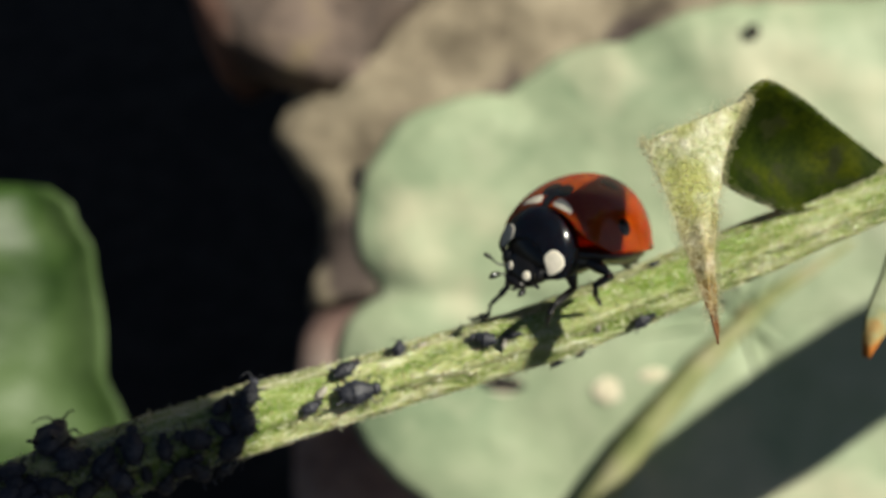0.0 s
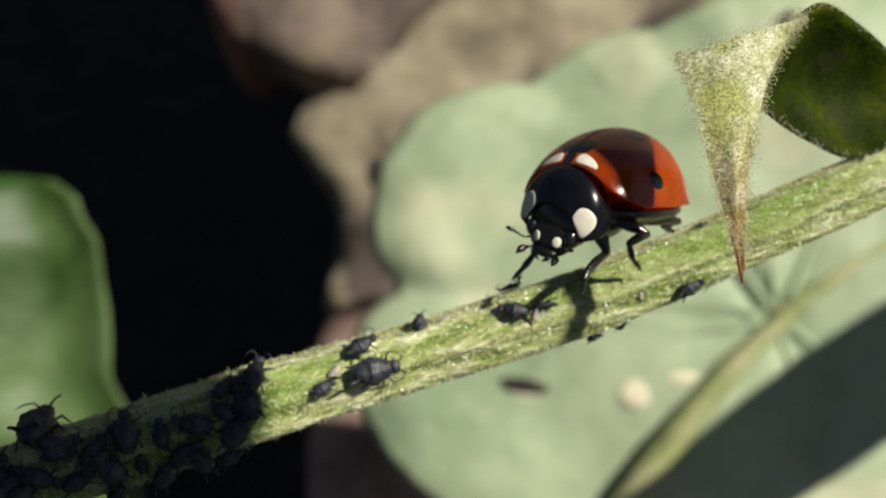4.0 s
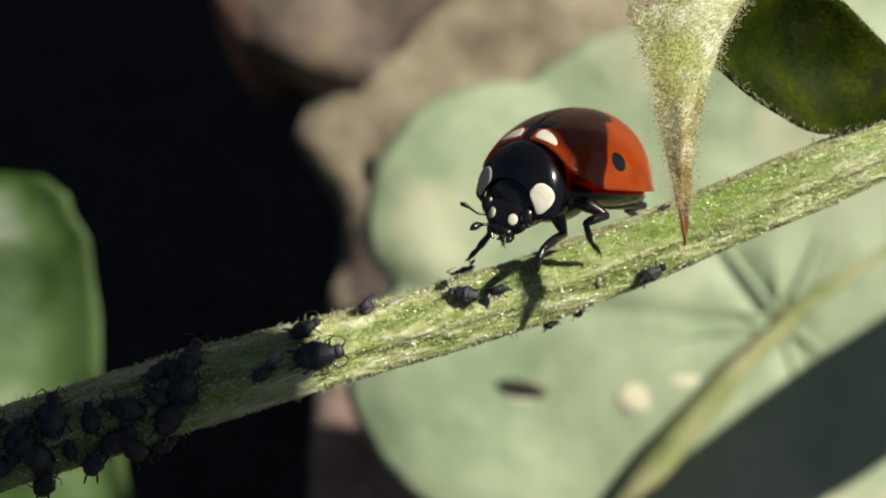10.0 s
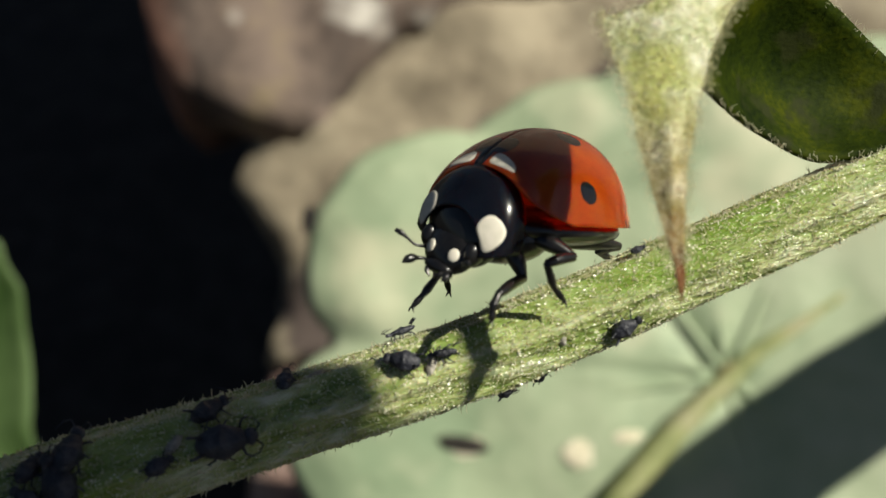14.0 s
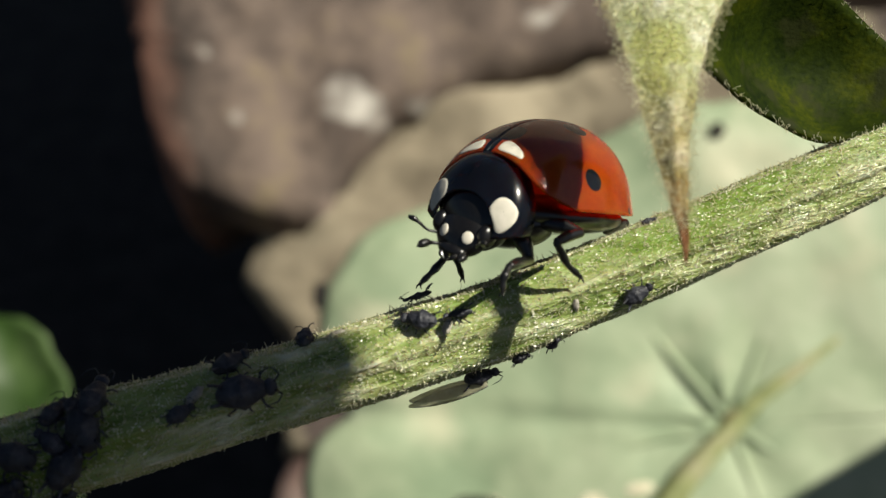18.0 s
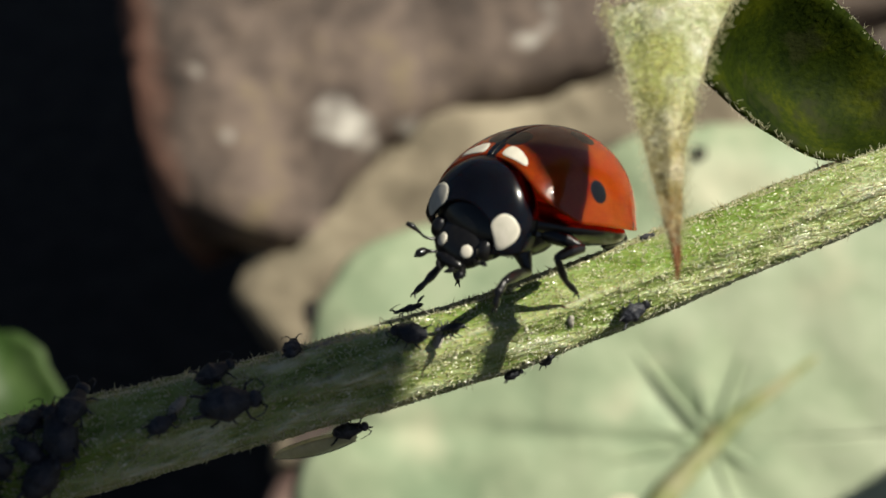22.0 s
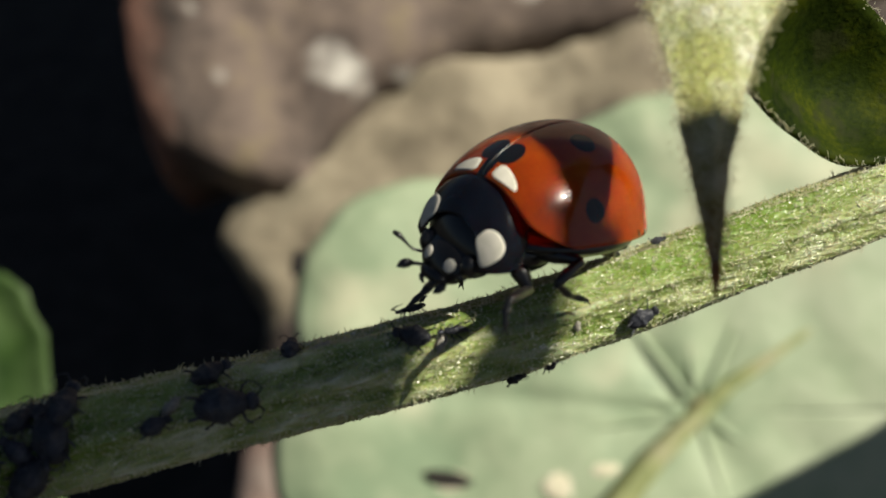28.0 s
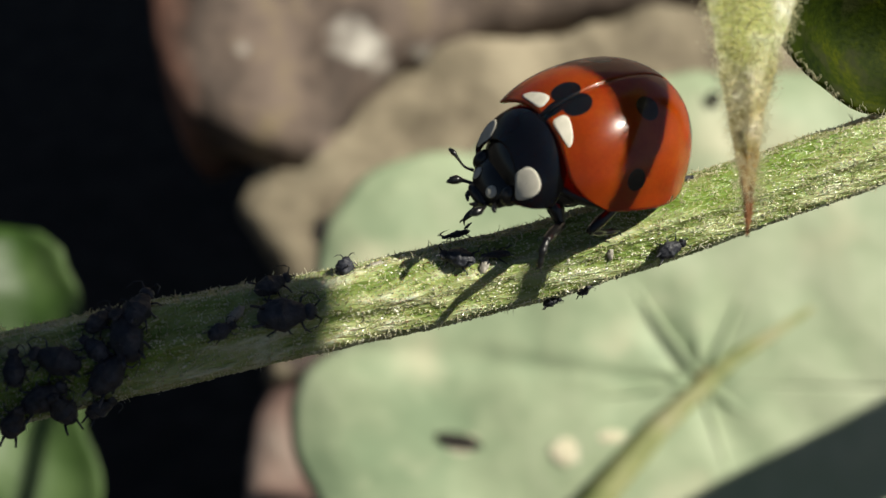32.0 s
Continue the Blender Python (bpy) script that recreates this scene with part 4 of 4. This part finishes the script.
def build_ladybird():
    bug = thing("ladybird", "glossy red ladybird with black spots and ivory cheeks, on the stem", "beetle")

    def off_shell(p):
        return Vector(((p.x + 0.9) / 8.5, p.y / 7.8, (p.z - 0.95) / 7)).normalized()
    for side in (1, -1):
        rows = []
        for f in np.linspace(0, 1, 60):
            row = []
            for ph in np.linspace(radians(0.12), radians(88.5), 44):
                first = radians(33) + radians(32) * (ph / radians(90)) ** 7
                p = shell_point(first + (radians(179.5) - first) * f, ph)
                p.z -= 0.015 * math.exp(-(ph / radians(1.2)) ** 2)
                if ph > radians(79):
                    p.y += 0.10 * math.sin(first + (radians(179.5) - first) * f) * (ph - radians(79)) / radians(11)
                row.append((p.x, side * p.y, p.z))
            rows.append(row if side > 0 else row[::-1])
        case = part("wing_case", sheet(rows, 0.07), M_SHELL, bug, "glossy red wing case with black spots")

        def on_shell(th, ph, side=side):
            p = shell_point(th, ph)
            return Vector((p.x, side * p.y, p.z))
        part("base_mark", inlay([(0.600, 0.13), (0.64, 0.66), (0.72, 0.56), (0.79, 0.17)], on_shell, off_shell), M_IVORY, case, "ivory triangle beside the shield")
    bm = bmesh.new()
    blob(bm, (1.84, 0, 2.47), (0.20, 0.26, 0.09), Matrix.Rotation(radians(38), 3, "Y"), 16, 8)
    part("scutellum", bm, M_CHITIN, bug)
    bm = bmesh.new()
    blob(bm, (-0.80, 0, 0.86), (2.72, 2.50, 0.60), None, 28, 16)
    part("abdomen", bm, M_CHITIN, bug)
    bm = bmesh.new()
    blob(bm, (0.75, 0, 0.55), (1.25, 1.55, 0.80), None, 24, 16)
    part("breast", bm, M_CHITIN, bug)

    rows = [[shield_point(v, ph) for ph in np.linspace(-97, 97, 70)] for v in np.r_[0, 0.02, np.linspace(0.06, 0.94, 26), 0.98, 1.0]]
    rows = [[p + Vector((0.0, 0.0, -0.02)) for p in rows[0]]] + rows[1:]
    shield = part("shield", sheet([r[::-1] for r in rows], 0.08), M_SHIELD, bug, "black domed shield")
    for side in (1, -1):
        def on_shield(v, ph, side=side):
            p = shield_point(v, ph)
            return Vector((p.x, side * p.y, p.z))
        part("cheek_mark", inlay([(1.03, 46), (0.74, 44), (0.40, 77), (0.94, 94)], on_shield, lambda p: Vector((p.x - 1.1, p.y, p.z - 0.5)).normalized()), M_IVORY, shield, "large ivory corner mark")
    bm = bmesh.new()
    blob(bm, (1.86, 0, 0.50), (0.62, 1.22, 1.02), Matrix.Rotation(radians(20), 3, "Y"), 28, 18)
    part("neck", bm, M_CHITIN, shield)
    head = build_head(bug)
    legs = [build_leg(bug, (1.34, 0.85, 0.40), (1.25, 1.38, -0.48), (2.62, 1.66, -0.66), (2.86, 1.70, -0.96), (2.88, 1.70, -1.38)),
            build_leg(bug, (0.95, 1.25, 0.65), (0.42, 2.48, 0.42), (1.34, 2.30, 0.10), (0.72, 2.30, -0.50), (0.13, 2.40, -0.86)),
            build_leg(bug, (-0.26, 1.55, 0.55), (-2.31, 2.08, 0.80), (-1.65, 1.80, 0.52), (-2.05, 1.85, 0.46), (-2.55, 1.90, 0.38)),
            build_leg(bug, (1.20, -0.85, 0.40), (1.45, -1.45, -0.30), (2.10, -1.05, -0.70), (2.50, -1.15, -1.15), (2.80, -1.30, -1.52)),
            build_leg(bug, (0.60, -1.20, 0.50), (0.20, -2.35, 0.20), (0.65, -2.05, -0.30), (0.35, -2.00, -0.90), (0.05, -2.00, -1.35)),
            build_leg(bug, (-0.40, -1.50, 0.42), (-2.10, -2.05, 0.55), (-1.45, -1.80, 0.20), (-1.85, -1.85, -0.10), (-2.28, -1.90, -0.35))]
    return bug, [shield, head], legs


NECK = at(1.4, 0, 1.4)


def build_head(bug):
    bm = bmesh.new()
    blob(bm, (2.07, 0, -0.07), (0.42, 0.88, 0.76), Matrix.Rotation(radians(-4), 3, "Y"), 32, 22)
    head = part("head", bm, M_CHITIN, bug)
    bm = bmesh.new()
    blob(bm, (2.28, 0, -0.70), (0.24, 0.48, 0.20), None, 18, 10)
    part("upper_lip", bm, M_CHITIN, head)
    for s in (1, -1):
        bm = bmesh.new()
        blob(bm, (2.11, 0.78 * s, 0.02), (0.36, 0.25, 0.36), None, 18, 12)
        part("eye", bm, M_CHITIN, head, "glossy black eye")
        bm = bmesh.new()
        blob(bm, (2.44, 0.415 * s, -0.25), (0.05, 0.17, 0.19), Matrix.Rotation(radians(20 * s), 3, "Z"), 16, 10)
        part("face_mark", bm, M_IVORY, head, "small ivory mark beside the eye")
        limb("antenna", [(2.30, 0.70 * s, -0.36), (2.52, 0.86 * s, -0.42), (2.74, 1.04 * s, -0.34), (2.88, 1.22 * s, -0.28), (2.96, 1.36 * s, -0.28)],
             [0.055, 0.04, 0.036, 0.036, 0.05, 0.085, 0.05], head, 8)
        limb("palp", [(2.25, 0.40 * s, -0.62), (2.48, 0.60 * s, -0.72), (2.66, 0.68 * s, -0.80), (2.90, 0.72 * s, -1.00)], [0.06, 0.05, 0.06, 0.13, 0.12, 0.02], head, 8)
        limb("mandible", [(2.30, 0.26 * s, -0.74), (2.42, 0.20 * s, -0.92), (2.40, 0.06 * s, -1.02)], [0.10, 0.08, 0.03], head, 8)
    return head


# ---- aphids ----
def build_aphid(label, winged=False, thin=1.0):
    bug = thing("aphid", label, "aphid", "aphids on the stem")

    def pear(p):
        w = 1 - 0.28 * max(0, p.x) + 0.05 * math.cos(p.x * 16)
        w *= 1 + 0.16 * noise.noise(p * 2.6 + Vector((3 * thin, 1, 0)))
        return Vector((p.x, p.y * w, p.z * w * (0.9 + 0.1 * math.cos(p.x * 9))))
    bm = bmesh.new()
    blob(bm, (0, 0, 0.42), (0.80, 0.50 * thin, 0.42 * thin), None, 22, 18, pear)
    part("body", bm, M_APHID, bug)
    bm = bmesh.new()
    blob(bm, (0.82, 0, 0.40), (0.22, 0.27 * thin, 0.22 * thin), None, 14, 10)
    part("head", bm, M_APHID, bug)
    for s in (1, -1):
        part("antenna", tube(bmesh.new(), [(0.95, 0.12 * s, 0.5), (1.15, 0.3 * s, 0.62), (1.0, 0.5 * s, 0.7), (0.6, 0.6 * s, 0.78)], [0.035, 0.028, 0.022, 0.012], 6), M_APHID, bug)
        part("cornicle", tube(bmesh.new(), [(-0.55, 0.24 * s, 0.62), (-0.78, 0.3 * s, 0.8), (-0.92, 0.32 * s, 0.88)], [0.06, 0.05, 0.045], 6), M_APHID, bug)
        for x0, x1, x2 in ((0.5, 0.75, 0.95), (0.25, 0.15, 0.2), (0.0, -0.4, -0.75)):
            part("leg", tube(bmesh.new(), [(x0, 0.2 * s, 0.25), (x1 * 0.8, 0.48 * s, 0.28), (x2 * 0.75, 0.56 * s, 0.02), (x2 * 0.75 + 0.08, 0.60 * s, -0.02)], [0.045, 0.04, 0.026, 0.018], 6), M_APHID, bug)
        if winged:
            rows = []
            for u in np.linspace(0, 1, 14):
                w = 0.75 * math.sin(math.pi * min(1, 0.12 + u * 0.86)) ** 0.7
                rows.append([(0.3 - 4.1 * u, s * (0.22 + 0.1 * u), 0.72 + w * (v - 0.4) + 0.12 * u) for v in np.linspace(0, 1, 6)])
            part("wing", sheet(rows, 0.012), M_WING, bug, "clear veined wing folded over the back")
            part("wing_vein", tube(bmesh.new(), [r[-1] for r in rows], [0.022] * 14, 5), M_APHID, bug)
    return bug


def perched(x, a, heading, out=0.0, tip=0.0):
    """A pose on the stem's skin: x along it, a degrees round it, heading degrees from the stem's own way."""
    p, n, way = round_stem(x, radians(a), out)
    n, way = Vector(n), Vector(way)
    fore = Matrix.Rotation(radians(heading), 3, n) @ way
    side = n.cross(fore)
    m = Matrix((fore, side, n)).transposed().to_4x4()
    m.translation = Vector(p) / 1000
    return m @ pose(0, 0, 0, 0, tip, 0)


APHIDS = [  # kind, x, degrees round, heading, size
    ("dark", -3.55, 4, -5, 0.98), ("dark", -3.75, 42, 20, 0.66), ("dark", -1.5, 62, 80, 0.55), ("dark", 1.85, 28, 150, 0.62),
    ("dark", 7.75, -38, 10, 0.55), ("dark", 5.2, -80, 60, 0.36), ("dark", 4.2, -84, 20, 0.34), ("dark", 9.0, 62, 0, 0.26),
    ("thin", 2.05, 88, 190, 0.52), ("thin", 2.95, 22, 170, 0.50), ("dark", -5.4, 0, 15, 0.5), ("dark", -7.6, 40, 60, 0.85), ("dark", -8.0, 12, 100, 0.95),
    ("dark", -8.7, -20, 40, 0.9), ("dark", -9.9, 5, 150, 0.85), ("dark", -10.6, -30, 20, 0.8), ("dark", -12.2, 20, 80, 0.9), ("dark", -13.0, -15, 130, 0.85),
    ("dark", -11.5, -50, 60, 0.7), ("dark", -9.2, -62, 30, 0.6), ("dark", -15.0, 74, 80, 1.4), ("dark", -14.4, 30, 10, 0.8), ("dark", -17, 5, 40, 1.0),
    ("dark", -16.2, -35, 100, 0.9), ("dark", -18.5, 30, 160, 1.0),
    ("shed", -4.9, 18, 40, 0.35), ("shed", 2.5, 12, 60, 0.3), ("shed", -0.6, 66, 20, 0.28), ("shed", 6.1, -20, 80, 0.22),
]


CROWD = random.Random(12)
APHIDS += [("dark", CROWD.uniform(-24, -8.5), CROWD.uniform(-65, 45), CROWD.uniform(0, 360), CROWD.uniform(0.45, 0.8)) for _ in range(34)]
APHIDS += [("dark", CROWD.uniform(-24, -13.5), CROWD.uniform(-60, 60), CROWD.uniform(0, 360), CROWD.uniform(0.55, 0.85)) for _ in range(16)]


def build_aphids():
    kinds = {"dark": build_aphid("plump blue-black aphid feeding on the stem"), "thin": build_aphid("shrivelled grey-black aphid on the stem", False, 0.5)}
    shed = thing("shed_skin", "crumpled whitish shed aphid skin stuck to the stem", "aphid skin", "shed skins on the stem")
    bm = bmesh.new()
    blob(bm, (0, 0, 0.2), (1, 0.45, 0.3), None, 14, 10, lambda p: p * (1 + 0.5 * noise.noise(p * 3)))
    part("husk", bm, M_SKIN, shed)
    kinds["shed"] = shed
    made, used = [], set()
    for kind, x, a, heading, size in APHIDS:
        m = perched(x, a, heading)
        ob = copy_thing(kinds[kind], m) if kind in used else kinds[kind]
        used.add(kind)
        ob.scale = (size, size, size)
        made.append((ob, m))
    return made


build_ground()
green_leaf = build_big_leaf()
hanging = build_shade()
stem_thing = build_stem()
leaf_thing = build_curled_leaf()
point_thing = build_leaf_point()
ladybird, turning, legs = build_ladybird()
ladybird.scale = (1.040, 1.040, 1.040)
aphids = build_aphids()
winged = build_aphid("winged black aphid creeping along the underside of the stem", True)
winged.scale = (0.62, 0.62, 0.62)
strip_rows = []
for u in np.linspace(0, 1, 18):
    half = 1.45 - 0.75 * min(1, 2 * u)
    strip_rows.append([(0.7 * u + half * k + 0.15 * math.sin(7 * u), -12 * u - 0.25 * k * k, 0) for k in np.linspace(-1, 1, 6)])
strip = shade_leaf("narrow_leaf", "narrow green leaf that shades the curled leaf's dry tip", strip_rows, 0)
STRIP = [(0, -9), (13, -9), (14.6, 8), (15.5, 8), (16, 5.9), (17, 5.5), (17.5, 3.0), (18, -3), (22, -1.5), (22.5, 1.5), (23, 2.8), (24, 2.8), (25, 4.0), (25.5, 3.4), (26, -2), (27.5, 2), (28.5, 4.5), (29, 2.4), (29.5, 0), (30, -4), (32, -4)]     # seconds and height to which it shades
LEAN = [(0, 0), (7, 0), (13, 0.05), (16, 0.5), (20, 0.75), (25, 0.7), (29, 0.9), (32, 0.95)]      # seconds and degrees of the green leaf's sway
COVER = [(0, -7.0), (3.5, -6.7), (6, -6.4), (9, -4.0), (11, -1.5), (13, 0.8), (15.5, 3.2), (16, 3.1), (17, 2.8), (17.5, 2.0), (18, 0.8), (19, 1.0), (21, 2.1), (23, 3.3), (25, 3.2), (26, 2.3), (29, 2.9), (30, -0.1), (31, -1.3), (32, -1.0)]
cover_rows = []
for u in np.linspace(0, 1, 24):
    cover_rows.append([(-46 * (1 - v) + 2.6 * v * (u - 0.5) + 0.4 * math.sin(9 * u), 2.3 + min(4, 14 * (1 - v)) * (1 - u) - 5.9 * u - 16 * (1 - v), 0.6) for v in np.linspace(0, 1, 14)])
cover = shade_leaf("shading_leaf", "green leaf of the same plant that shades the lower stem", cover_rows, 0)


def motions():
    times = [r[0] for r in SWAY]
    walk(stem_thing, [(t, swayed(t)) for t in times])
    for ob, m in aphids:
        walk(ob, [(t, swayed(t) @ m) for t in times])
    walk(hanging, [(t, swayed(t)) for t in times])
    foot = at(-66, -230, -205)
    walk(green_leaf, [(t, STEM @ foot @ at(0, 0, 0, 0, 0, -lean) @ foot.inverted()) for t, lean in LEAN])
    walk(strip, [(t, Matrix.Translation(sun_way * 0.062) @ swayed(t) @ HINGE @ at(0, 0, 0, *blend(SWING, t)) @ HINGE.inverted() @ at(8.4, blend(STRIP, t)[0], 5.9)) for t in times])
    walk(point_thing, [(t, swayed(t)) for t in times])
    walk(leaf_thing, [(t, swayed(t) @ HINGE @ at(0, 0, 0, *blend(SWING, t)) @ HINGE.inverted()) for t in times])
    walk(ladybird, [(t, swayed(t) @ at(*r)) for t, *r in CRAWL])
    still = swayed(20.0) @ at(*blend(CRAWL, 20.0)) @ Matrix.Diagonal((*ladybird.scale, 1))
    for leg, hip, foot in legs:
        rows = []
        for t, *r in CRAWL:
            hold = swayed(t)
            there = (hold @ at(*r) @ Matrix.Diagonal((*ladybird.scale, 1))).inverted() @ hold @ swayed(20.0).inverted() @ still @ (foot / 1000)
            turn = (foot - hip).rotation_difference(there * 1000 - hip)
            rows.append((t, Matrix.Translation(hip / 1000) @ turn.to_matrix().to_4x4() @ Matrix.Translation(-hip / 1000)))
        walk(leg, rows)
    for ob in turning:
        walk(ob, [(t, NECK @ at(0, 0, 0, *r) @ NECK.inverted()) for t, *r in NOD])
    along = []
    for t in times:
        x = blend(COVER, t)[0]
        mid, way, r = stem_at(x)
        along.append((t, Matrix.Translation(sun_way * 0.088) @ swayed(t) @ at(mid[0], mid[1], mid[2] + 1.1)))
    walk(cover, along)
    creep = [(0, 5.5, -150), (17, 5.0, -150), (18, 3.0, -112), (19, 2.1, -104), (20, 2.0, -104), (21, 0.6, -104), (22, -0.6, -108), (23, -1.4, -120), (24, -1.9, -118), (25, -2.6, -160), (32, -4, -170)]
    walk(winged, [(t, swayed(t) @ perched(*blend(creep, t), 10)) for t in times])


motions()
